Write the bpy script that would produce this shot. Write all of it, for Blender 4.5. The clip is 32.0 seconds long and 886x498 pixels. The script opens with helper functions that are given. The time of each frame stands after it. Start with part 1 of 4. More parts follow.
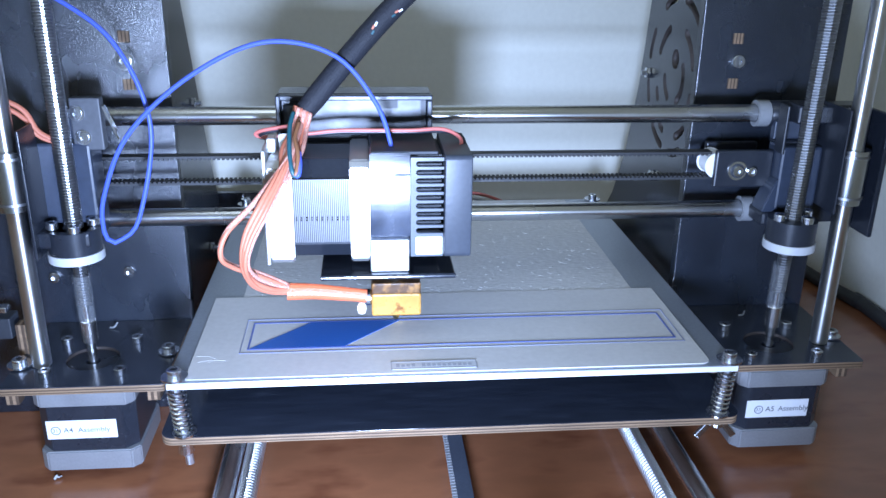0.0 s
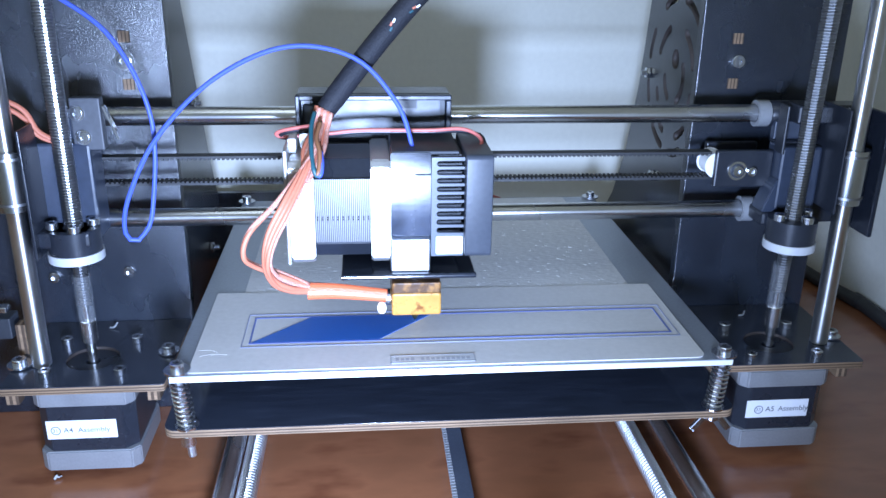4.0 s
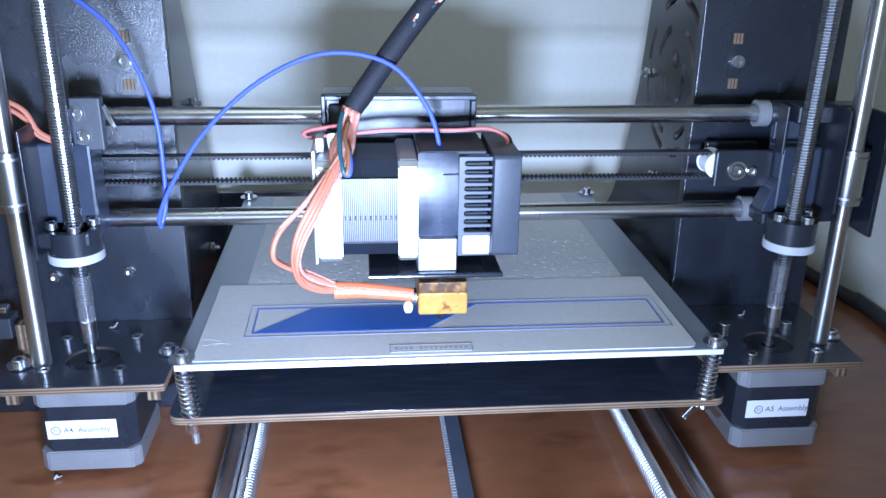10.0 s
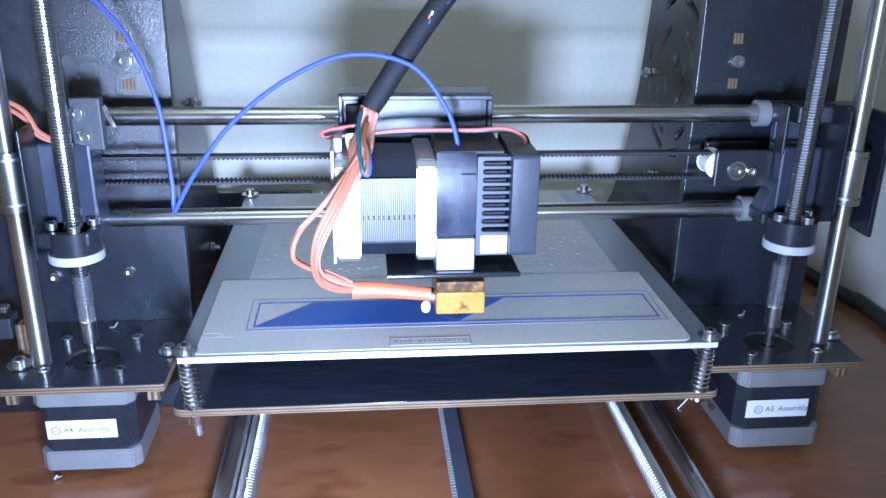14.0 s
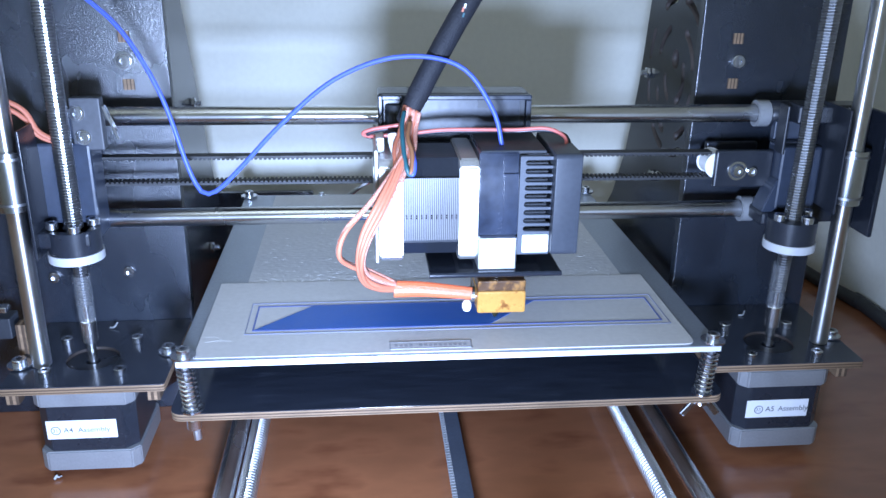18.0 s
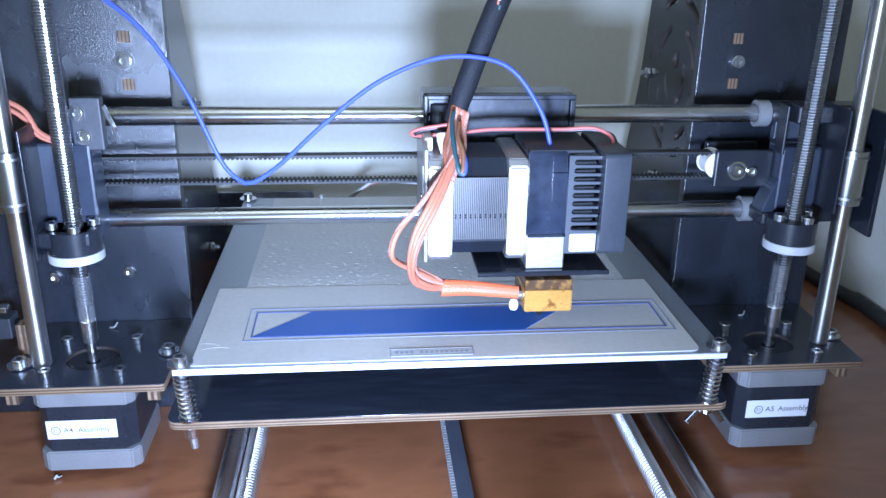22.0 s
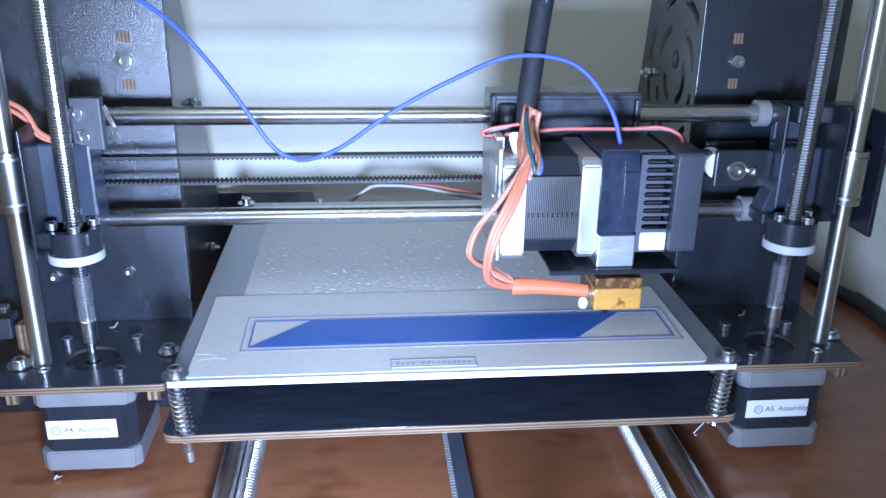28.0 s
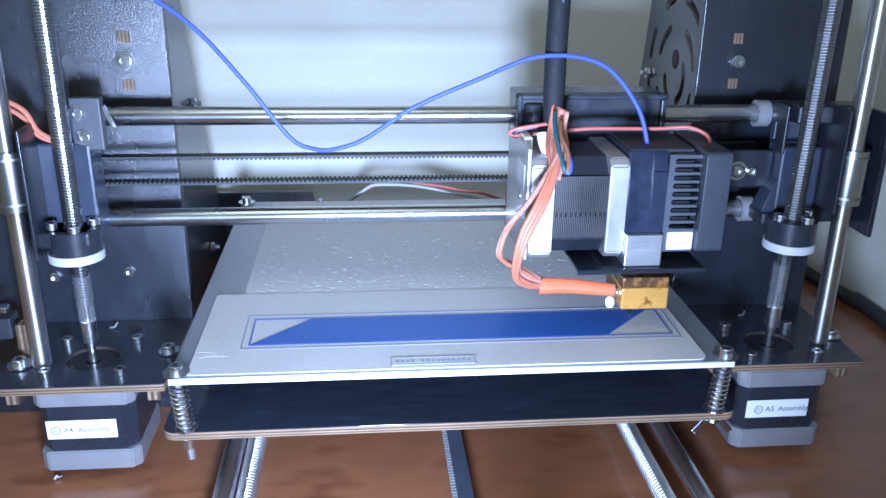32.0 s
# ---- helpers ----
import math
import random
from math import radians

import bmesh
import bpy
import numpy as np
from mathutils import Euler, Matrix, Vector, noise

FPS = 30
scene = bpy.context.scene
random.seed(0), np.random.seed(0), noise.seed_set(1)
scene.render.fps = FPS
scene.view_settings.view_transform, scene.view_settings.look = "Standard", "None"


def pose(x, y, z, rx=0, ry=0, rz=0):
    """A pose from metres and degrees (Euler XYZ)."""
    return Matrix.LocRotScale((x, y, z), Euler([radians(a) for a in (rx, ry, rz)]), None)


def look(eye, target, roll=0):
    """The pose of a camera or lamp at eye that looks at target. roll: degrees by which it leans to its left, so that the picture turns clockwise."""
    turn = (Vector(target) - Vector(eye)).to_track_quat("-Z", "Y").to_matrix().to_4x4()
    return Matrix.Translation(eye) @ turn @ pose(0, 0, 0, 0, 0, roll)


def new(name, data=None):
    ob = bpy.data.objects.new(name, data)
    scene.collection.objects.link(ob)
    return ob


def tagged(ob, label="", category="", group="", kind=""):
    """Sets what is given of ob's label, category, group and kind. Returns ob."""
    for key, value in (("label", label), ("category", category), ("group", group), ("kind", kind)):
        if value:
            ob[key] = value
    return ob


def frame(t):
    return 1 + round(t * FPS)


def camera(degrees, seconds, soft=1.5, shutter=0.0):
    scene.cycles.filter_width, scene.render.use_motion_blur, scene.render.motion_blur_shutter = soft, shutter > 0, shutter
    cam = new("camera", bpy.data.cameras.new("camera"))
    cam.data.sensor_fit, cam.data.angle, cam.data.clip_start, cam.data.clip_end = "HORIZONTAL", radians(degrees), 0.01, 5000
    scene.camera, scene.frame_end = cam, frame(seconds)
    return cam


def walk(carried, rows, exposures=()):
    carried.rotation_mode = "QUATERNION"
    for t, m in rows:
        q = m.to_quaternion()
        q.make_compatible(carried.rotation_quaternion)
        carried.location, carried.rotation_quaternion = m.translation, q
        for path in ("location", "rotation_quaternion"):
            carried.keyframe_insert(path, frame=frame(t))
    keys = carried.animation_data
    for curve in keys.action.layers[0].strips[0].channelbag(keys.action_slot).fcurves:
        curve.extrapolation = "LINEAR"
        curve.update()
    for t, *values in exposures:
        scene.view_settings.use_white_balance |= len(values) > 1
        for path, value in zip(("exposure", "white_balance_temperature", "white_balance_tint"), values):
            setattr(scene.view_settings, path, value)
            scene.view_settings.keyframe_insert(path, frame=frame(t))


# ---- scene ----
cam = camera(55.17, 32.0, 1.5)
EYE = pose(-0.035, -0.3027, 0.1583, 69.4185, -0.7918, -5.2194)
walk(cam, [(0.0, EYE), (32.0, EYE)], exposures=[(0.0, 0.01), (10.0, 0.02), (20.0, 0.08), (32.0, 0.13)])

# ---- how the machine moves ----
STROKE = 0.3372          # seconds of one diagonal stroke there and back
SPEED = 0.00334          # metres per second by which the strokes wander along x
REACH_X, REACH_Y = 0.0112, 0.0111


def sweep(t):
    """Triangle wave between -1 and 1 that both axes follow."""
    u = (t / STROKE + 0.011) % 1.0
    return 4 * u - 1 if u < 0.5 else 3 - 4 * u


def head_x(t):
    """How far the print head stands from its place at the start."""
    return SPEED * t - REACH_X * (sweep(t) - sweep(0.0))


def bed_y(t):
    return REACH_Y * (sweep(t) - sweep(13.0))


# ---- light ----
world = bpy.data.worlds.new("room_air")
scene.world = world
world.use_nodes = True
world.node_tree.nodes["Background"].inputs[0].default_value = (0.80, 0.92, 1.0, 1)
world.node_tree.nodes["Background"].inputs[1].default_value = 0.12


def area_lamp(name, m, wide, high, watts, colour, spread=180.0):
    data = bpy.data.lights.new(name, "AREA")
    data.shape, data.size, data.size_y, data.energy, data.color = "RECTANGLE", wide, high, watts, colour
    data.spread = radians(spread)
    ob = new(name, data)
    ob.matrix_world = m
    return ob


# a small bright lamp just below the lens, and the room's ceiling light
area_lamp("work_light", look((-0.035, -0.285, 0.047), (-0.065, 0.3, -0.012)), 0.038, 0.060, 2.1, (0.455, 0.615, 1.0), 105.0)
area_lamp("ceiling_lamp", look((-0.7, -0.8, 1.66), (-0.6, -0.7, 0.0)), 1.7, 1.6, 13.8, (0.765, 0.90, 1.02))


# ---- materials ----
def material(name, colour, rough=0.5, metal=0.0, vary=0.12, grain=400.0, stain=18.0, bump=0.0, gloss=0.5, stretch=(1, 1, 1),
             coat=0.0, second=None, amount=0.5, spread=0.25):
    """A surface with fine grain, wider stains and relief; second: a colour that shows in patches."""
    m = bpy.data.materials.new(name)
    m.use_nodes = True
    nt = m.node_tree
    out = nt.nodes["Principled BSDF"]
    tc = nt.nodes.new("ShaderNodeTexCoord")
    mp = nt.nodes.new("ShaderNodeMapping")
    mp.inputs["Scale"].default_value = stretch
    nt.links.new(tc.outputs["Object"], mp.inputs["Vector"])
    fine = nt.nodes.new("ShaderNodeTexNoise")
    fine.inputs["Scale"].default_value, fine.inputs["Detail"].default_value = grain, 3.0
    wide = nt.nodes.new("ShaderNodeTexNoise")
    wide.inputs["Scale"].default_value, wide.inputs["Detail"].default_value = stain, 4.0
    for n in (fine, wide):
        nt.links.new(mp.outputs[0], n.inputs["Vector"])
    both = nt.nodes.new("ShaderNodeMath")
    both.operation = "ADD"
    nt.links.new(fine.outputs["Fac"], both.inputs[0])
    nt.links.new(wide.outputs["Fac"], both.inputs[1])
    ramp = nt.nodes.new("ShaderNodeMapRange")
    ramp.inputs["From Min"].default_value, ramp.inputs["From Max"].default_value = 0.6, 1.4
    ramp.inputs["To Min"].default_value, ramp.inputs["To Max"].default_value = 1 - vary, 1 + vary
    nt.links.new(both.outputs[0], ramp.inputs["Value"])
    mul = nt.nodes.new("ShaderNodeVectorMath")
    mul.operation = "SCALE"
    mul.inputs[0].default_value = colour
    nt.links.new(ramp.outputs[0], mul.inputs["Scale"])
    tone = mul.outputs[0]
    if second:
        mix = nt.nodes.new("ShaderNodeMix")
        mix.data_type = "RGBA"
        edge = nt.nodes.new("ShaderNodeMapRange")
        edge.inputs["From Min"].default_value, edge.inputs["From Max"].default_value = amount - spread / 2, amount + spread / 2
        nt.links.new(fine.outputs["Fac"], edge.inputs["Value"])
        nt.links.new(edge.outputs[0], mix.inputs["Factor"])
        nt.links.new(tone, mix.inputs["A"])
        mix.inputs["B"].default_value = (*second, 1)
        tone = mix.outputs["Result"]
    nt.links.new(tone, out.inputs["Base Color"])
    rr = nt.nodes.new("ShaderNodeMapRange")
    rr.inputs["From Min"].default_value, rr.inputs["From Max"].default_value = 0.3, 0.7
    rr.inputs["To Min"].default_value, rr.inputs["To Max"].default_value = max(0.02, rough * 0.85), min(1, rough * 1.15)
    nt.links.new(wide.outputs["Fac"], rr.inputs["Value"])
    nt.links.new(rr.outputs[0], out.inputs["Roughness"])
    out.inputs["Metallic"].default_value = metal
    out.inputs["Specular IOR Level"].default_value = gloss
    out.inputs["Coat Weight"].default_value = coat
    if bump:
        b = nt.nodes.new("ShaderNodeBump")
        b.inputs["Strength"].default_value, b.inputs["Distance"].default_value = min(1, bump), 0.0006
        nt.links.new(fine.outputs["Fac"], b.inputs["Height"])
        nt.links.new(b.outputs[0], out.inputs["Normal"])
    return m


STEEL = material("polished_steel", (0.70, 0.71, 0.73), 0.25, 1.0, 0.05, 300, 25, 0.0)


def ground_steel(axis, rough, pull):
    """Rod steel ground round its axis: highlights stretch along the rod."""
    m = material("ground_steel", (0.72, 0.73, 0.75), rough, 1.0, 0.05, 300, 25, 0.0)
    nt = m.node_tree
    tg = nt.nodes.new("ShaderNodeTangent")
    tg.direction_type, tg.axis = "RADIAL", axis
    b = nt.nodes["Principled BSDF"]
    nt.links.new(tg.outputs[0], b.inputs["Tangent"])
    b.inputs["Anisotropic"].default_value, b.inputs["Anisotropic Rotation"].default_value = pull, 0.25
    return m


SLEEVE = material("bearing_steel", (0.52, 0.54, 0.57), 0.20, 1.0, 0.06, 300, 25, 0.0)
ROD_X, ROD_Y, ROD_Z = ground_steel("X", 0.27, 0.75), ground_steel("Y", 0.24, 0.6), ground_steel("Z", 0.42, 0.88)
THREAD = material("threaded_steel", (0.31, 0.32, 0.34), 0.34, 1.0, 0.12, 500, 30)
BOLT = material("zinc_bolt", (0.64, 0.66, 0.70), 0.23, 1.0, 0.1, 600, 60)
GALVANISED = material("galvanised_thread", (0.62, 0.64, 0.68), 0.38, 1.0, 0.1, 600, 60)
ALU = material("milled_aluminium", (0.56, 0.575, 0.60), 0.40, 1.0, 0.14, 700, 60, 0.10, stretch=(0.4, 1, 1))
CAST = material("cast_aluminium", (0.49, 0.487, 0.48), 0.42, 0.80, 0.10, 1100, 60, 0.09)
CAPGREY = material("cast_motor_cap", (0.30, 0.31, 0.325), 0.45, 0.6, 0.10, 900, 50, 0.15)
BLACK = material("black_plastic", (0.016, 0.019, 0.026), 0.30, 0.0, 0.25, 600, 40, 0.05)
GLOSSBLACK = material("glossy_black_plastic", (0.014, 0.017, 0.024), 0.16, 0.0, 0.25, 400, 40)
MATTBLACK = material("matt_black_plastic", (0.022, 0.026, 0.034), 0.55, 0.0, 0.25, 600, 40, 0.1)
PANEL = material("black_film_plywood", (0.010, 0.014, 0.022), 0.28, 0.0, 0.5, 2600, 40, 0.34, gloss=0.85, stretch=(1, 1, 0.55),
                 second=(0.036, 0.048, 0.068), amount=0.68, spread=0.07)
SIDEPLATE = material("smooth_black_film", (0.020, 0.025, 0.034), 0.20, 0.0, 0.3, 300, 20, 0.03)
SLOTEDGE = material("dark_cut_edge", (0.035, 0.026, 0.022), 0.6, 0.0, 0.3, 500, 60, 0.3)
PLATE = material("black_coated_plate", (0.022, 0.027, 0.039), 0.20, 0.0, 0.35, 380, 30, 0.05, gloss=0.6)
PLYLIGHT = material("plywood_edge_light", (0.195, 0.126, 0.074), 0.7, 0.0, 0.45, 260, 60, 0.4, stretch=(0.2, 0.2, 2))
PLYDARK = material("plywood_edge_dark", (0.060, 0.036, 0.021), 0.75, 0.0, 0.3, 500, 60, 0.4, stretch=(0.2, 0.2, 2))
WOOD = material("brown_table_wood", (0.235, 0.092, 0.043), 0.22, 0.0, 0.32, 45, 7, 0.03, gloss=0.7, coat=0.25, stretch=(0.6, 1.3, 1), second=(0.17, 0.060, 0.028), amount=0.60, spread=0.18)
BOUNCEFLOOR = material("pale_bounce_floor", (0.62, 0.64, 0.66), 0.35, 0.0, 0.08, 120, 4, 0.03)
WALL = material("cream_wall_paint", (0.695, 0.695, 0.63), 0.8, 0.0, 0.05, 250, 3, 0.1)
SHEET = material("grey_bed_sheet", (0.48, 0.472, 0.460), 0.40, 0.0, 0.10, 400, 22, 0.05)
ROUGHSHEET = material("glue_smeared_sheet", (0.49, 0.487, 0.48), 0.45, 0.0, 0.12, 420, 35, 0.38, stretch=(0.8, 1.2, 1), second=(0.53, 0.525, 0.515), amount=0.60, spread=0.15)
PLATEALU = material("dull_aluminium", (0.34, 0.37, 0.41), 0.42, 0.75, 0.12, 700, 30, 0.06)
# black plastic; the blue sheen of its faces is put into the colour
BRACKET = material("blue_sheen_plastic", (0.028, 0.037, 0.058), 0.34, 0.0, 0.3, 300, 60, 0.06)
# paler than the plate, to paint lamp light on its front edge
LITEDGE = material("lamplit_edge", (0.72, 0.74, 0.77), 0.45, 0.35, 0.08, 900, 40, 0.08, stretch=(0.2, 1, 1))
BROWNWIRE = material("brown_wire", (0.22, 0.095, 0.045), 0.4, 0.0, 0.1, 500, 50)
SWITCH = material("slate_plastic", (0.060, 0.065, 0.076), 0.5, 0.0, 0.2, 600, 40, 0.1)
FANGREY = material("charcoal_plastic", (0.038, 0.044, 0.056), 0.40, 0.0, 0.15, 600, 40, 0.08, gloss=0.3)
MILKY = material("milky_plastic", (0.215, 0.222, 0.232), 0.4, 0.0, 0.1, 500, 60)
FLANGE = material("greyish_white_plastic", (0.42, 0.43, 0.445), 0.5, 0.0, 0.06, 500, 60)
FEEDER = material("semi_gloss_black", (0.016, 0.023, 0.042), 0.24, 0.0, 0.4, 260, 90, 0.03, gloss=0.48)
COVER = material("scuffed_slate_plastic", (0.024, 0.030, 0.044), 0.36, 0.0, 0.5, 350, 110, 0.08, gloss=0.46)
FINGREY = material("slate_fin_plastic", (0.062, 0.071, 0.089), 0.42, 0.0, 0.1, 900, 60)
PALEBLUE = material("thin_blue_bead", (0.085, 0.125, 0.34), 0.4, 0.0, 0.1, 900, 60)
FAINT = material("thin_blue_line", (0.22, 0.25, 0.38), 0.4, 0.0, 0.1, 900, 60)
TAPEINK = material("faded_grey_print", (0.27, 0.28, 0.31), 0.5, 0.0, 0.15, 900, 80)
BLUE = material("blue_print_plastic", (0.014, 0.088, 0.335), 0.42, 0.0, 0.10, 900, 60, 0.1)
FILAMENT = material("blue_filament", (0.055, 0.095, 0.46), 0.42, 0.0, 0.05, 300, 40, gloss=0.35)
ORANGE = material("orange_silicone_wire", (0.48, 0.155, 0.090), 0.5, 0.0, 0.12, 900, 80, 0.15)
ORANGESLEEVE = material("orange_glass_sleeve", (0.58, 0.125, 0.05), 0.45, 0.0, 0.15, 1200, 70, 0.3)
BRAID = material("red_white_braid", (0.46, 0.130, 0.072), 0.6, 0.0, 0.1, 3200, 60, 0.3, second=(0.62, 0.42, 0.36), amount=0.52, spread=0.16)
REDWIRE = material("red_wire", (0.48, 0.13, 0.11), 0.4, 0.0, 0.1, 500, 50)
WHITEWIRE = material("white_plastic", (0.78, 0.79, 0.80), 0.45, 0.0, 0.05, 400, 30)
GREENWIRE = material("green_wire", (0.014, 0.075, 0.095), 0.4, 0.0, 0.1, 500, 50)
SLEEVEBLACK = material("black_braided_sleeve", (0.016, 0.017, 0.022), 0.6, 0.0, 0.3, 1400, 40, 0.5, gloss=0.25)
KAPTON = material("amber_tape", (0.44, 0.225, 0.055), 0.26, 0.15, 0.22, 250, 90, 0.25, second=(0.20, 0.075, 0.018), amount=0.64, spread=0.12)
SCORCHED = material("scorched_tape", (0.075, 0.036, 0.016), 0.30, 0.1, 0.4, 300, 120, 0.25, second=(0.26, 0.125, 0.035), amount=0.58, spread=0.16)
BRASS = material("brass", (0.60, 0.40, 0.14), 0.3, 1.0, 0.1, 500, 60)
CERAMIC = material("white_ceramic", (0.80, 0.74, 0.62), 0.6, 0.0, 0.08, 700, 80, 0.2)
PAPER = material("white_paper_label", (0.62, 0.63, 0.66), 0.6, 0.0, 0.04, 500, 40)
INK = material("grey_ink", (0.10, 0.105, 0.12), 0.6, 0.0, 0.1, 500, 40)
LABELGREY = material("dull_metal_tape", (0.44, 0.45, 0.46), 0.35, 0.1, 0.1, 500, 40)
RUBBER = material("black_belt_rubber", (0.022, 0.023, 0.026), 0.6, 0.0, 0.2, 800, 60, 0.2)
BELTGREY = material("slate_belt_rubber", (0.045, 0.055, 0.075), 0.5, 0.0, 0.2, 800, 60, 0.1)
TOOTH = material("pale_belt_tooth", (0.20, 0.21, 0.22), 0.5, 0.0, 0.2, 800, 60)
CLEAR = bpy.data.materials.new("clear_tube_plastic")
CLEAR.use_nodes = True
_c = CLEAR.node_tree.nodes["Principled BSDF"]
_c.inputs["Base Color"].default_value = (0.45, 0.47, 0.50, 1)
_c.inputs["Roughness"].default_value, _c.inputs["Alpha"].default_value, _c.inputs["IOR"].default_value = 0.10, 0.06, 1.5


def lamination_material():
    """Steel sheets on edge: fine dark gaps between bright sheets."""
    m = material("motor_laminations", (0.112, 0.113, 0.118), 0.42, 0.85, 0.1, 900, 50)
    nt = m.node_tree
    out = nt.nodes["Principled BSDF"]
    tc = nt.nodes.new("ShaderNodeTexCoord")
    wave = nt.nodes.new("ShaderNodeTexWave")
    wave.bands_direction = "X"
    wave.inputs["Scale"].default_value, wave.inputs["Distortion"].default_value = 420.0, 0.15
    nt.links.new(tc.outputs["Object"], wave.inputs["Vector"])
    mix = nt.nodes.new("ShaderNodeMix")
    mix.data_type = "RGBA"
    edge = nt.nodes.new("ShaderNodeMapRange")
    edge.inputs["From Min"].default_value, edge.inputs["From Max"].default_value = 0.30, 0.80
    nt.links.new(wave.outputs["Fac"], edge.inputs["Value"])
    nt.links.new(edge.outputs[0], mix.inputs["Factor"])
    tone = out.inputs["Base Color"].links[0].from_socket
    mix.inputs["A"].default_value = (0.028, 0.028, 0.030, 1)
    nt.links.new(tone, mix.inputs["B"])
    nt.links.new(mix.outputs["Result"], out.inputs["Base Color"])
    b = nt.nodes.new("ShaderNodeBump")
    b.inputs["Strength"].default_value, b.inputs["Distance"].default_value = 0.05, 0.0003
    nt.links.new(wave.outputs["Fac"], b.inputs["Height"])
    nt.links.new(b.outputs[0], out.inputs["Normal"])
    return m


LAMS = lamination_material()
HOLE = material("dark_punched_hole", (0.004, 0.004, 0.005), 0.9, 0.0, 0.1, 500, 50, gloss=0.1)


# ---- mesh helpers ----
def part(name, bm, mat, parent=None, label="", smooth=False):
    me = bpy.data.meshes.new(name)
    bm.to_mesh(me)
    bm.free()
    me.materials.append(mat)
    if smooth:
        for f in me.polygons:
            f.use_smooth = True
    ob = new(name, me)
    if parent:
        ob.parent = parent
    if label:
        ob["label"] = label
    return ob


def thing(name, label, category, group="", kind="", at=(0, 0, 0)):
    ob = new(name)
    ob.empty_display_size = 0.01
    ob.location = at
    return tagged(ob, label, category, group, kind)


def box(x0, x1, y0, y1, z0, z1, bevel=0.0, bm=None, seg=2):
    own = bmesh.new()
    r = bmesh.ops.create_cube(own, size=1.0)
    for v in r["verts"]:
        v.co = Vector(((x0 + x1) / 2 + v.co.x * (x1 - x0), (y0 + y1) / 2 + v.co.y * (y1 - y0), (z0 + z1) / 2 + v.co.z * (z1 - z0)))
    if bevel:
        bmesh.ops.bevel(own, geom=own.edges[:], offset=bevel, segments=seg, affect="EDGES", profile=0.5)
    return joined(bm, own)


def joined(bm, own):
    if bm is None:
        return own
    me = bpy.data.meshes.new("scratch")
    own.to_mesh(me)
    own.free()
    bm.from_mesh(me)
    bpy.data.meshes.remove(me)
    return bm


def turned(profile, axis="z", at=(0, 0, 0), n=24, bm=None, closed=False, lead=0.0):
    """Turn a profile of (radius, height) about an axis. lead: climb of each turn, for threads."""
    own = bmesh.new()
    rings = []
    for r, h in profile:
        ring = []
        for i in range(n):
            a = 2 * math.pi * i / n
            c, s, k = r * math.cos(a), r * math.sin(a), h + lead * i / n
            co = {"z": (c, s, k), "x": (k, c, s), "y": (s, k, c)}[axis]
            ring.append(own.verts.new(Vector(co) + Vector(at)))
        rings.append(ring)
    for a, b in zip(rings, rings[1:]):
        for i in range(n):
            own.faces.new((a[i], a[(i + 1) % n], b[(i + 1) % n], b[i]))
    if not closed:
        own.faces.new(rings[0][::-1])
        own.faces.new(rings[-1])
    else:
        for i in range(n):
            own.faces.new((rings[-1][i], rings[-1][(i + 1) % n], rings[0][(i + 1) % n], rings[0][i]))
    return joined(bm, own)


def rod(r, a, b, axis="z", at=(0, 0, 0), n=24, edge=0.0, bm=None):
    e = edge or min(r * 0.12, 0.0005)
    return turned([(r - e, a), (r, a + e), (r, b - e), (r - e, b)], axis, at, n, bm)


def ring_part(r0, r1, a, b, axis="z", at=(0, 0, 0), n=28, bm=None):
    return turned([(r0, a), (r1, a), (r1, b), (r0, b)], axis, at, n, bm, closed=True)


def thread(r, depth, pitch, a, b, axis="z", at=(0, 0, 0), n=18):
    prof, h = [], a
    while h < b:
        prof += [(r - depth, h), (r - depth * 0.3, h + pitch * 0.16), (r, h + pitch * 0.32), (r, h + pitch * 0.58), (r - depth * 0.3, h + pitch * 0.74), (r - depth, h + pitch * 0.9)]
        h += pitch
    return turned(prof, axis, at, n, lead=pitch)


def spline(points, steps=8):
    """A smooth line through points."""
    p = [Vector(q) for q in points]
    p = [2 * p[0] - p[1]] + p + [2 * p[-1] - p[-2]]
    out = []
    for i in range(1, len(p) - 2):
        a, b, c, d = p[i - 1:i + 3]
        for k in range(steps):
            t = k / steps
            out.append(0.5 * (2 * b + (c - a) * t + (2 * a - 5 * b + 4 * c - d) * t * t + (3 * b - a - 3 * c + d) * t ** 3))
    out.append(p[-2])
    return out


def tube(line, r, n=10, bm=None, flat=1.0):
    own = bmesh.new()
    rings = []
    up = Vector((0.13, 0.31, 0.94)).normalized()
    for i, q in enumerate(line):
        d = (line[min(i + 1, len(line) - 1)] - line[max(i - 1, 0)]).normalized()
        side = d.cross(up)
        side = side.normalized() if side.length > 1e-4 else Vector((1, 0, 0))
        up = side.cross(d).normalized()
        rr = r(i / (len(line) - 1)) if callable(r) else r
        rings.append([own.verts.new(q + rr * (math.cos(a) * side * flat + math.sin(a) * up)) for a in [2 * math.pi * k / n for k in range(n)]])
    for a, b in zip(rings, rings[1:]):
        for i in range(n):
            own.faces.new((a[i], a[(i + 1) % n], b[(i + 1) % n], b[i]))
    own.faces.new(rings[0][::-1])
    own.faces.new(rings[-1])
    return joined(bm, own)


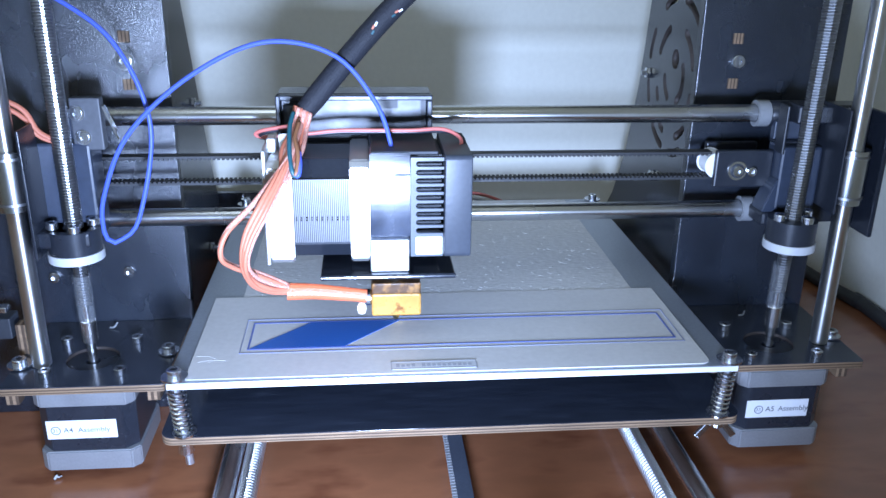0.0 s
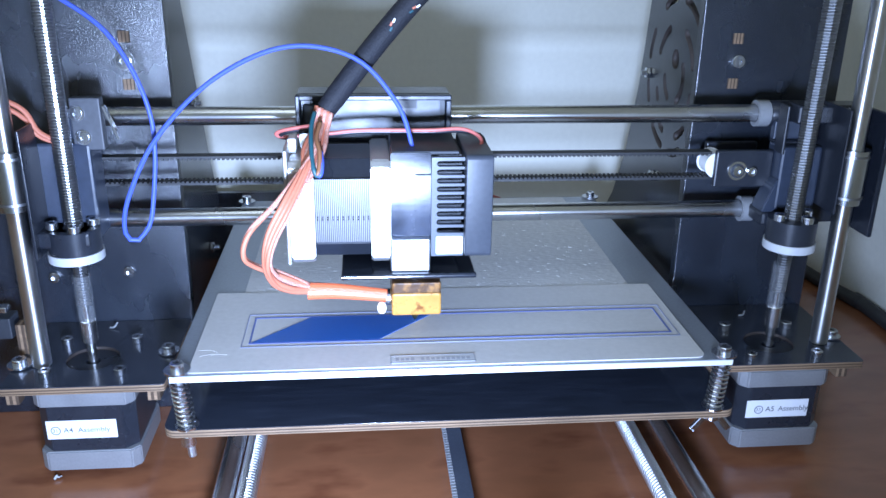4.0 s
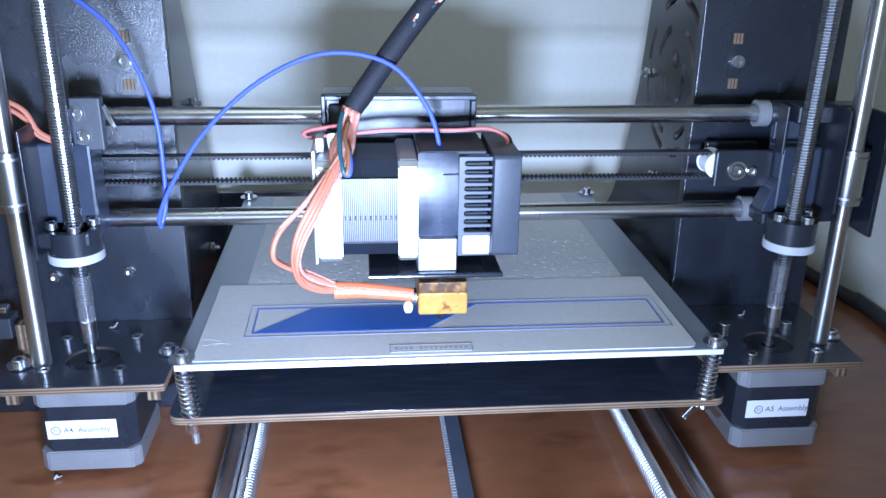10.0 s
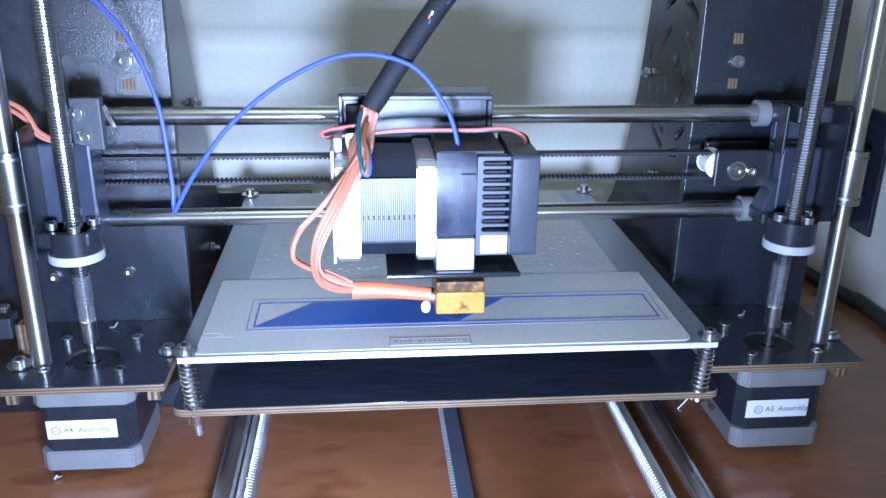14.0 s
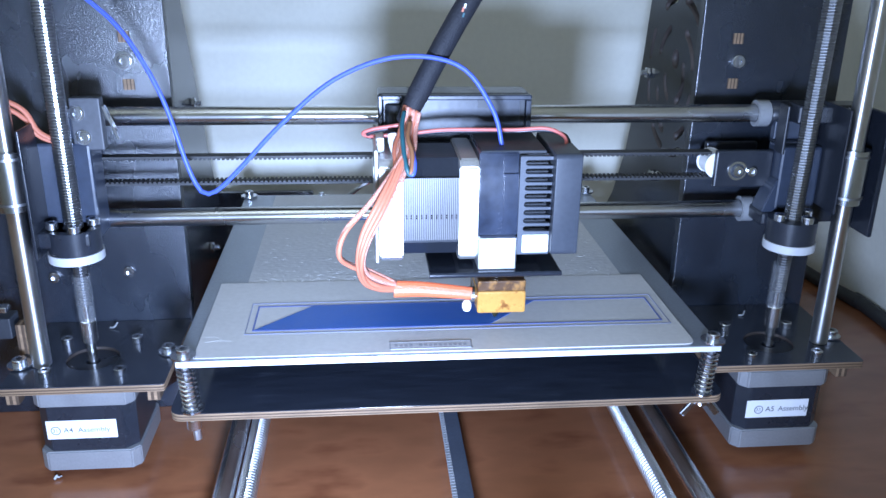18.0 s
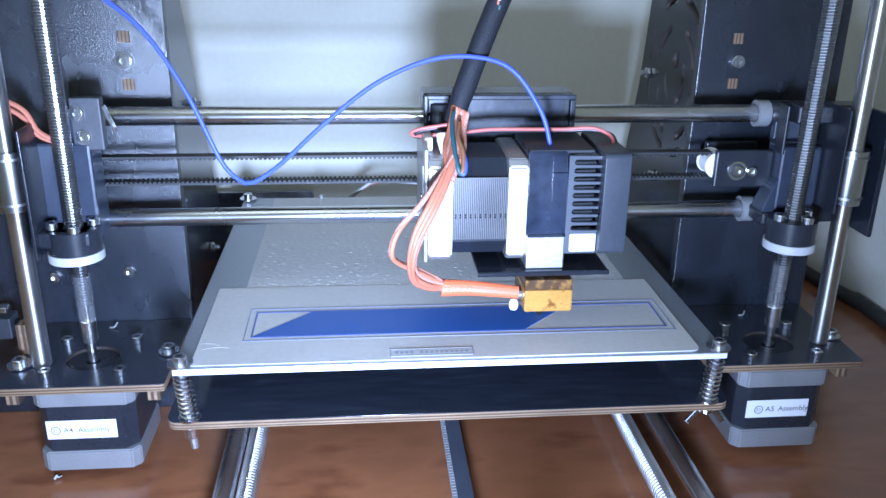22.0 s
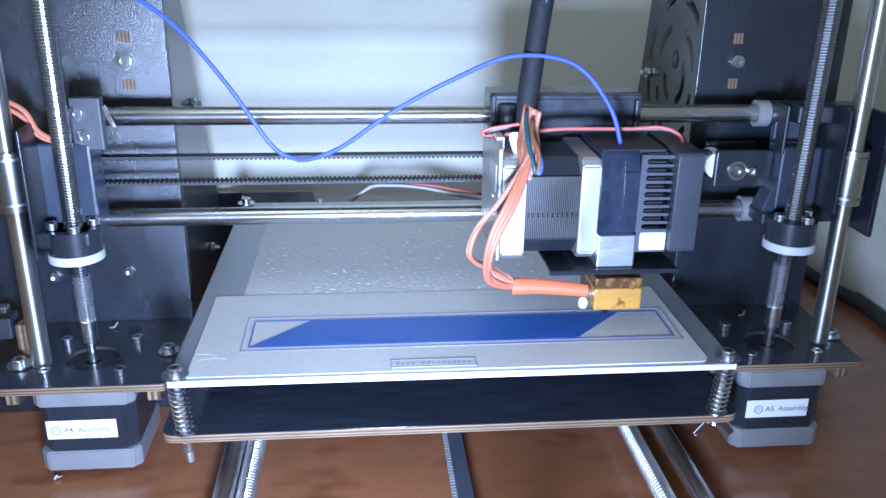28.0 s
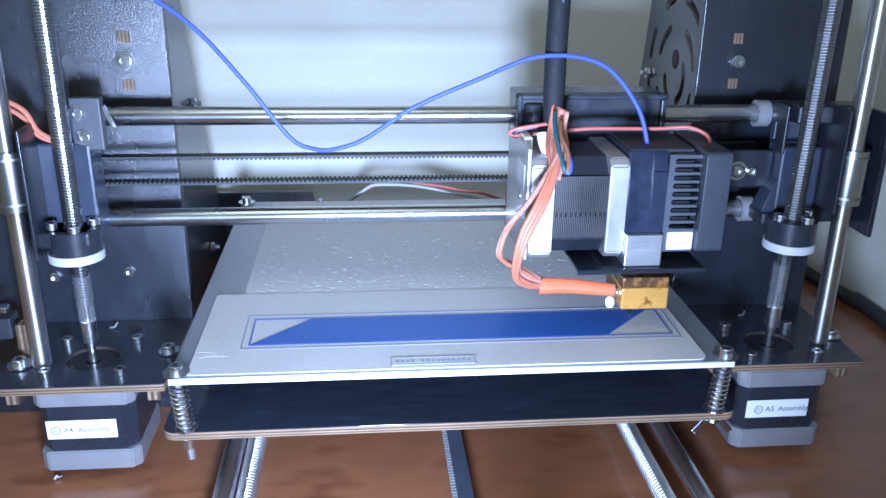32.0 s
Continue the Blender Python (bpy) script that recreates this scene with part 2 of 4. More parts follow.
def outline_mesh(loops, thick, bevel=0.0):
    """A flat board in the xy plane from loops of points (the first the outline, the rest holes), thick in z from 0 down."""
    cu = bpy.data.curves.new("scratch", "CURVE")
    cu.dimensions, cu.fill_mode, cu.extrude = "2D", "BOTH", thick / 2
    cu.bevel_depth = bevel
    for loop in loops:
        sp = cu.splines.new("POLY")
        sp.points.add(len(loop) - 1)
        for q, (x, y) in zip(sp.points, loop):
            q.co = (x, y, 0, 1)
        sp.use_cyclic_u = True
    ob = bpy.data.objects.new("scratch", cu)
    me = bpy.data.meshes.new_from_object(ob)
    bm = bmesh.new()
    bm.from_mesh(me)
    bmesh.ops.remove_doubles(bm, verts=bm.verts[:], dist=1e-6)
    bmesh.ops.translate(bm, verts=bm.verts[:], vec=(0, 0, -thick / 2))
    bpy.data.objects.remove(ob)
    bpy.data.curves.remove(cu)
    bpy.data.meshes.remove(me)
    return bm


def rounded(x0, x1, y0, y1, r, n=5):
    pts = []
    for cx, cy, a0 in ((x1 - r, y1 - r, 0), (x0 + r, y1 - r, 90), (x0 + r, y0 + r, 180), (x1 - r, y0 + r, 270)):
        for k in range(n + 1):
            a = radians(a0 + 90 * k / n)
            pts.append((cx + r * math.cos(a), cy + r * math.sin(a)))
    return pts


def circle(cx, cy, r, n=28):
    return [(cx + r * math.cos(2 * math.pi * k / n), cy + r * math.sin(2 * math.pi * k / n)) for k in range(n)]


def writing(text, size, m, mat, parent, depth=0.00003):
    cu = bpy.data.curves.new("lettering", "FONT")
    cu.body, cu.size, cu.extrude, cu.offset = text, size, depth, size * 0.004
    ob = bpy.data.objects.new("scratch", cu)
    me = bpy.data.meshes.new_from_object(ob)
    bpy.data.objects.remove(ob)
    me.materials.append(mat)
    out = new("lettering", me)
    out.parent, out.matrix_basis = parent, m
    return out


def socket_bolt(name, parent, at, r=0.0026, h=0.003, washer=0.0, mat=BOLT):
    """A socket-head bolt whose head stands on z = 0 of its place."""
    bm = turned([(r * 0.95, 0), (r, 0.0002), (r, h - 0.0003), (r * 0.93, h - 0.00005), (r * 0.60, h), (r * 0.58, h)], n=24)
    top = [f for f in bm.faces if len(f.verts) > 4 and f.calc_center_median().z > h * 0.9]
    bmesh.ops.delete(bm, geom=top, context="FACES")
    wall = [[bm.verts.new((r * 0.50 * math.cos(radians(a)), r * 0.50 * math.sin(radians(a)), z)) for a in range(0, 360, 15)] for z in (h, h * 0.4)]
    for ring in wall:
        for k, v in enumerate(ring):
            # flats of the socket
            turn = radians((k * 15) % 60 - 30)
            v.co.x, v.co.y = v.co.x * 0.87 / math.cos(turn), v.co.y * 0.87 / math.cos(turn)
    rim = sorted((v for v in bm.verts if abs(v.co.z - h) < 1e-7 and abs(math.hypot(v.co.x, v.co.y) - r * 0.58) < r * 0.005), key=lambda v: math.atan2(v.co.y, v.co.x) % (2 * math.pi))
    for u, w in ((rim, wall[0]), (wall[0], wall[1])):
        for k in range(24):
            bm.faces.new((u[k], u[(k + 1) % 24], w[(k + 1) % 24], w[k]))
    bm.faces.new(wall[1])
    bmesh.ops.recalc_face_normals(bm, faces=bm.faces[:])
    if washer:
        ring_part(r * 0.6, washer, -0.0001, 0.0007, n=24, bm=bm)
    ob = part(name, bm, mat, parent, smooth=False)
    ob.location = at
    return ob


# ---- setting ----
TABLE_Z = -0.070
FLOOR_Z = TABLE_Z - 0.75
WALL_Y = 0.312
SIDE_X = 0.292
tagged(part("wall_back", box(-1.7, SIDE_X + 0.1, WALL_Y, WALL_Y + 0.1, FLOOR_Z, 1.7), WALL), "plain pale grey painted wall behind the table", "wall", kind="structure")
tagged(part("wall_left", box(-1.8, -1.7, -1.8, WALL_Y + 0.1, FLOOR_Z, 1.7), WALL), "plain pale grey painted wall", "wall", kind="structure")
tagged(part("wall_right", box(SIDE_X, SIDE_X + 0.1, -1.8, WALL_Y, FLOOR_Z, 1.7), WALL), "plain pale grey side wall beside the printer", "wall", kind="structure")
# unseen front wall, set close so polished parts reflect something bright
tagged(part("wall_front", box(-1.7, SIDE_X, -1.9, -1.8, FLOOR_Z, 1.7), WALL), "plain pale grey painted wall", "wall", kind="structure")
tagged(part("ceiling", box(-1.8, SIDE_X + 0.1, -1.9, WALL_Y + 0.1, 1.7, 1.8), WALL), "plain white ceiling", "ceiling", kind="structure")
# unseen floor, made pale to bounce light into the machine's reflections
tagged(part("floor", box(-1.8, SIDE_X + 0.1, -1.9, WALL_Y + 0.1, FLOOR_Z - 0.1, FLOOR_Z), BOUNCEFLOOR), "unseen pale floor added to reflect light into the machine", "floor", kind="structure")

table = thing("table", "glossy reddish-brown wooden table under the printer", "table")
part("tabletop", box(-0.9, SIDE_X - 0.003, -0.27, WALL_Y - 0.004, TABLE_Z - 0.03, TABLE_Z, 0.002), WOOD, table)
for x in (-0.84, SIDE_X - 0.06):
    for y in (-0.22, WALL_Y - 0.06):
        part("leg", box(x - 0.03, x + 0.03, y - 0.03, y + 0.03, FLOOR_Z, TABLE_Z - 0.03, 0.002), WOOD, table)


# ---- printer frame ----
FILM = material("scratched_gloss_film", (0.017, 0.021, 0.031), 0.15, 0.0, 0.4, 90, 16, 0.02, gloss=0.8, stretch=(0.6, 3, 1), second=(0.030, 0.036, 0.050), amount=0.68, spread=0.10)
PLYS = ((0.0004, PLATE, 0), (0.0009, PLYLIGHT, 0), (0.0005, PLYDARK, 0), (0.0008, PLYLIGHT, 0), (0.0004, PLYDARK, 0), (0.0005, PLYLIGHT, 0))
PANEL_Y = 0.083
frame_thing = thing("printer_frame", "black film-faced plywood frame of a desktop printer", "printer frame")


def upright(side):
    """A front panel with its inner edge 0.12 from the middle."""
    x0, x1 = (-0.265, -0.12) if side < 0 else (0.12, 0.190)
    p = part("panel", box(x0, x1, PANEL_Y, PANEL_Y + 0.006, TABLE_Z, 0.30, 0.0006), PANEL, frame_thing, "black plywood upright with a grainy sheen")
    for z in (0.1136, 0.0930):
        cx = side * 0.1375
        for k, w in enumerate((0.0004, 0.0010, 0.0004, 0.0010, 0.0005, 0.0009, 0.0004)):
            m = PLYDARK if k % 2 == 0 else PLYLIGHT
            x_ply = cx - 0.0026 + sum((0.0004, 0.0010, 0.0004, 0.0010, 0.0005, 0.0009, 0.0004)[:k]) * 1.1
            part("tenon", box(x_ply, x_ply + w * 1.1, PANEL_Y - 0.0004 + 0.0002 * (k % 2), PANEL_Y + 0.002, z - 0.0024, z + 0.0024), m, frame_thing)
    b = socket_bolt("bolt", frame_thing, (side * 0.1385, PANEL_Y, 0.1033), 0.0030, 0.0022, 0.0042 if side < 0 else 0)
    b.rotation_euler = (radians(90), 0, 0)
    # side panel behind the upright, its rear edge sloping back towards the table
    slope = [(0.190, 0.075), (0.181, 0.124), (0.165, 0.30)] if side > 0 else [(0.184, 0.075), (0.160, 0.124), (0.110, 0.30)]
    loops = [[(0.0895, TABLE_Z), (0.285, TABLE_Z), (0.252, -0.03), (0.224, -0.002), (0.205, 0.03)] + slope + [(0.0895, 0.30)]]
    if side > 0:
        c = (0.1345, 0.088)

        def slot(r, a0, a1, w):
            e = math.degrees(w / 2 / r)
            a0, a1 = a0 + e, a1 - e
            arc = [(c[0] + (r + w / 2) * math.cos(radians(a)), c[1] + (r + w / 2) * math.sin(radians(a))) for a in np.linspace(a0, a1, 9)]
            for a, q in ((a1, 1), (a0, -1)):
                m0 = (c[0] + r * math.cos(radians(a)), c[1] + r * math.sin(radians(a)))
                turn = [a + b for b in (20, 60, 90, 120, 160)] if q > 0 else [a + b for b in (200, 240, 270, 300, 340)]
                cap = [(m0[0] + w / 2 * math.cos(radians(b)), m0[1] + w / 2 * math.sin(radians(b))) for b in turn]
                if q > 0:
                    arc += cap + [(c[0] + (r - w / 2) * math.cos(radians(b)), c[1] + (r - w / 2) * math.sin(radians(b))) for b in np.linspace(a1, a0, 9)]
                else:
                    arc += cap
            return arc
        cuts = [circle(c[0], c[1] + 0.009, 0.0052, 16)]
        for r, w, spans in ((0.0135, 0.0048, ((140, 250), (290, 360))), (0.026, 0.0046, ((18, 67), (111, 166), (190, 215), (320, 340))), (0.0315, 0.0046, ((225, 254), (283, 300))),
                            (0.0400, 0.0046, ((5, 32), (55, 83), (97, 135), (330, 350), (195, 225), (240, 268), (280, 312)))):
            for a0, a1 in spans:
                cuts.append(slot(r, a0, a1, w))
        loops += cuts
    bm = outline_mesh(loops, 0.005)
    sp = part("side_panel", bm, SIDEPLATE, frame_thing, "black side panel with curved cut-out slots" if side > 0 else "")
    xs = 0.128 if side > 0 else -0.133
    sp.matrix_basis = Matrix(((0, 0, 1, xs + 0.005), (1, 0, 0, 0), (0, 1, 0, 0), (0, 0, 0, 1)))
    sp.data.materials.append(SLOTEDGE)
    for f in sp.data.polygons:
        if abs(f.normal.z) < 0.5 and f.center.x > 0.09:
            f.material_index = 1
    for y, z in (((0.173, 0.084), (0.150, 0.030)) if side > 0 else ((0.165, 0.069), (0.183, -0.021))):
        tip = part("bolt", thread(0.0015, 0.0003, 0.0006, -0.0035, 0.0035, "x", n=10), BOLT, frame_thing)
        tip.location = (side * 0.1262, y, z)
        nut = part("nut", turned([(0.0028, -0.0012), (0.0032, -0.0008), (0.0032, 0.0008), (0.0028, 0.0012)], "x", n=6), BOLT, frame_thing)
        nut.location = (side * 0.1267, y, z)


upright(-1)
upright(1)

AXIS = {-1: (-0.1562, 0.0440), 1: (0.1527, 0.0400)}
SHELF_Z = -0.021


def z_shelf(side):
    x0, x1 = (-0.1875, -0.1205) if side < 0 else (0.1165, 0.1880)
    s = thing("motor_shelf", "black plywood motor shelf with raw plywood front edge and bolts", "shelf plate", "motor shelves")
    ax, ay = AXIS[side]
    z = SHELF_Z
    for thick, mat, inset in PLYS:
        ob = part("ply", outline_mesh([rounded(x0, x1, 0.019, PANEL_Y - 0.0005, 0.0012, 2), circle(ax, ay, 0.0112)], thick), mat, s)
        ob.location = (0, 0, z)
        z -= thick
        ob.data.materials.append(SLOTEDGE)
        for f in ob.data.polygons:
            if abs(f.normal.z) < 0.5 and (f.center.x - ax) ** 2 + (f.center.y - ay) ** 2 < 0.0118 ** 2:
                f.material_index = 1
    for dx in (-0.0155, 0.0155):
        for dy in (-0.0152, 0.0152):
            socket_bolt("bolt", s, (ax + dx, ay + dy, SHELF_Z), 0.0026, 0.0032)
    if side < 0:
        socket_bolt("bolt", s, (-0.1853, 0.0385, SHELF_Z + 0.0007), 0.0030, 0.0032, 0.0052)
        socket_bolt("bolt", s, (-0.1242, 0.0475, SHELF_Z + 0.0007), 0.0028, 0.0032, 0.0048)
    else:
        socket_bolt("bolt", s, (0.1848, 0.0430, SHELF_Z + 0.0007), 0.0028, 0.0034, 0.0044)
    # cheeks below the shelf, standing on the table
    for cx in ((-0.1845, -0.1265) if side < 0 else (0.1815,)):
        g = part("gusset", prism([(0.030, z - 0.0002), (0.030, z - 0.006), (PANEL_Y - 0.0005, -0.050), (PANEL_Y - 0.0005, z - 0.0002)], cx - 0.0022, cx + 0.0022, 0), PLATE, s)
        for v in g.data.vertices:
            v.co = Vector((v.co.z, v.co.x, v.co.y))
        for k in range(4):
            part("tenon", box(cx - 0.0026 + k * 0.0013, cx - 0.0013 + k * 0.0013, 0.024, 0.0298, z - 0.0070, z - 0.0002), PLYLIGHT if k % 2 == 0 else PLYDARK, s)
    return z


def octagon(c0, c1, half, cut):
    pts = [(half - cut, half), (-half + cut, half), (-half, half - cut), (-half, -half + cut), (-half + cut, -half), (half - cut, -half), (half, -half + cut), (half, half - cut)]
    return [(c0 + a, c1 + b) for a, b in pts]


def prism(loop, z0, z1, bevel=0.0006):
    bm = bmesh.new()
    a = [bm.verts.new((x, y, z0)) for x, y in loop]
    b = [bm.verts.new((x, y, z1)) for x, y in loop]
    n = len(loop)
    for i in range(n):
        bm.faces.new((a[i], a[(i + 1) % n], b[(i + 1) % n], b[i]))
    bm.faces.new(a[::-1])
    bm.faces.new(b)
    bmesh.ops.recalc_face_normals(bm, faces=bm.faces[:])
    if bevel:
        bmesh.ops.bevel(bm, geom=bm.edges[:], offset=bevel, segments=2, affect="EDGES")
    return bm


def z_motor(side, top):
    ax, ay = AXIS[side]
    m = thing("stepper_motor", "black stepper motor with grey caps and white paper label", "stepper motor", "lift motors", at=(ax, ay, top))
    part("end_cap", prism(octagon(0, 0, 0.02115, 0.0034), -0.0085, 0.0), CAPGREY, m, "grey cast end cap")
    part("body", prism(octagon(0, 0, 0.0203, 0.0050), -0.0305, -0.0085, 0.0003), BLACK, m)
    part("end_cap", prism(octagon(0, 0, 0.02115, 0.0034), -0.0400, -0.0305), CAPGREY, m, "grey cast end cap")
    part("boss", ring_part(0.0032, 0.0109, -0.0005, 0.0022, n=36), BLACK, m, "round raised boss in the shelf opening")
    part("shaft", rod(0.0021, -0.002, 0.0125, n=18), STEEL, m)
    l = part("label", box(-0.0165, 0.0127, -0.02046, -0.0203, -0.0243, -0.0154), PAPER, m, "white paper label with small grey print")
    shift, size = (0.0, 0.0035) if side < 0 else (0.0022, 0.0037)
    ring = part("ring", ring_part(0.0017, 0.0021, -0.00004, 0.00004, "y", n=20), INK, l)
    ring.location = (-0.0128 + shift, -0.0205, -0.0202)
    up = Euler((radians(90), 0, 0)).to_matrix().to_4x4()
    for text, tall, x, z in (("31" if side < 0 else "32", 0.0023, -0.0141, -0.0209), ("A4" if side < 0 else "A5", size, -0.0096, -0.0212), ("Assembly", size, -0.0036, -0.0212)):
        writing(text, tall, Matrix.Translation((x + shift, -0.0205, z)) @ up, INK, l)
    return m


shelf_bottom = 0
for side in (-1, 1):
    shelf_bottom = z_shelf(side)
for side in (-1, 1):
    z_motor(side, shelf_bottom)

SMOOTH = {-1: (-0.1763, 0.0393), 1: (0.1765, 0.0390)}
for side in (-1, 1):
    g = thing("guide_rod", "polished steel upright guide rod standing on the shelf", "rod", "upright guide rods")
    part("shaft", rod(0.004, SHELF_Z, 0.30, at=(*SMOOTH[side], 0), n=32), ROD_Z, g, smooth=True)
    ax, ay = AXIS[side]
    s = thing("lead_screw", "threaded steel lead screw with clear tube coupling", "lead screw", "lead screws")
    long = part("thread", thread(0.0039, 0.00055, 0.00125, 0.0225, 0.30), THREAD, s)
    end = part("thread", thread(0.0031, 0.0005, 0.00125, 0.0045, 0.0225), THREAD, s, "worn lower end of the thread")
    for ob in (long, end):
        ob.location, ob.rotation_euler = (ax + (0.0006 if side > 0 else 0), ay, 0), (0, radians(1.3 if side > 0 else 0), 0)
    part("coupling", ring_part(0.0033, 0.0038, -0.002, 0.019, at=(ax, ay, 0)), CLEAR, s, "clear plastic coupling tube")
    part("core", rod(0.0014, -0.003, 0.005, at=(ax, ay, 0)), STEEL, s)
    part("collar", rod(0.0034, -0.0125, -0.002, at=(ax, ay, 0)), STEEL, s)

# ---- cross axis ----
XROD_Y, UP_Z, LOW_Z = 0.067, 0.0822, 0.0366
for z in (UP_Z, LOW_Z):
    g = thing("cross_rod", "polished steel horizontal guide rod", "rod", "cross rods")
    part("shaft", rod(0.004, -0.158, 0.160, "x", at=(0, XROD_Y, z), n=32), ROD_X, g, smooth=True)


def belt_strand(name, z, inward):
    b = thing(name, "black rubber toothed drive belt", "belt", "cross belt")
    part("band", box(-0.150, 0.124, XROD_Y - 0.003, XROD_Y + 0.003, z - 0.0005, z + 0.0005), RUBBER, b)
    bm = bmesh.new()
    x = -0.149
    while x < 0.123:
        box(x, x + 0.0011, XROD_Y - 0.003, XROD_Y + 0.003, *((z + 0.0004, z + 0.0012) if inward > 0 else (z - 0.0012, z - 0.0004)), bm=bm)
        x += 0.002
    part("teeth", bm, RUBBER, b)["kind"] = "stuff"


belt_strand("drive_belt", 0.0645, -1)
belt_strand("drive_belt", 0.0526, 1)


def nut_flange(side, parent):
    ax, ay = AXIS[side]
    ax += 0.0018 if side > 0 else -0.0004
    part("nut_body", ring_part(0.0041, 0.0106, 0.0305, 0.0405, at=(ax, ay, 0), n=96), BLACK, parent)
    part("flange", ring_part(0.0041, 0.0112, 0.0268, 0.0305, at=(ax, ay, 0), n=96), FLANGE, parent, "white plastic flange")
    for a in (200, 290, 20):
        socket_bolt("bolt", parent, (ax + 0.0080 * math.cos(radians(a)), ay + 0.0080 * math.sin(radians(a)), 0.0405), 0.0026, 0.003)


def x_end_left():
    e = thing("cross_end_bracket", "black plastic end bracket with bearing, lead nut and limit switch", "bracket", "end brackets")
    part("block", box(-0.1780, -0.1475, 0.0500, 0.0660, 0.0330, 0.0745, 0.0012), BRACKET, e)
    part("clamp", box(-0.1600, -0.1475, 0.0565, 0.0730, 0.0745, 0.0845, 0.0010), BRACKET, e)
    part("bearing", ring_part(0.0041, 0.0075, 0.0505, 0.0745, at=(*SMOOTH[-1], 0), n=80), SLEEVE, e, "steel linear bearing sleeve", smooth=False)
    for z in (0.0530, 0.0715):
        part("groove", ring_part(0.0060, 0.0077, z, z + 0.0011, at=(*SMOOTH[-1], 0), n=60), THREAD, e)
    part("guard", box(-0.1690, -0.1680, 0.0320, 0.0500, 0.0300, 0.0835, 0.0002), BLACK, e, "thin clear-edged black guard plate")
    part("foot", box(-0.1700, -0.1480, 0.036, 0.0640, 0.0335, 0.0405, 0.0015), BLACK, e)
    nut_flange(-1, e)
    sw = part("limit_switch", box(-0.1537, -0.1416, 0.0505, 0.0563, 0.0715, 0.0931, 0.0006), SWITCH, e, "black limit switch with two screws")
    for z, x in ((0.0869, -0.1510), (0.0770, -0.1494)):
        b = socket_bolt("screw", sw, (x, 0.0505, z), 0.0023, 0.0014, 0.0032)
        b.rotation_euler = (radians(90), 0, 0)
    lever = part("lever", box(-0.0004, 0.0004, -0.0016, 0.0016, -0.0145, 0.0), BOLT, sw, "thin bent metal lever")
    lever.matrix_basis = Matrix.Translation((-0.1408, 0.0530, 0.0895)) @ Euler((0, radians(-20), 0)).to_matrix().to_4x4()
    wires = spline([(-0.184, 0.046, 0.095), (-0.176, 0.047, 0.0925), (-0.170, 0.048, 0.088), (-0.1665, 0.049, 0.080), (-0.160, 0.051, 0.075)])
    part("wire", tube(wires, 0.0011), ORANGE, e, "orange switch wire")
    wires = spline([(-0.184, 0.047, 0.090), (-0.177, 0.048, 0.0895), (-0.171, 0.049, 0.085), (-0.167, 0.050, 0.078), (-0.160, 0.052, 0.074)])
    part("wire", tube(wires, 0.0010), ORANGE, e, "orange switch wire")


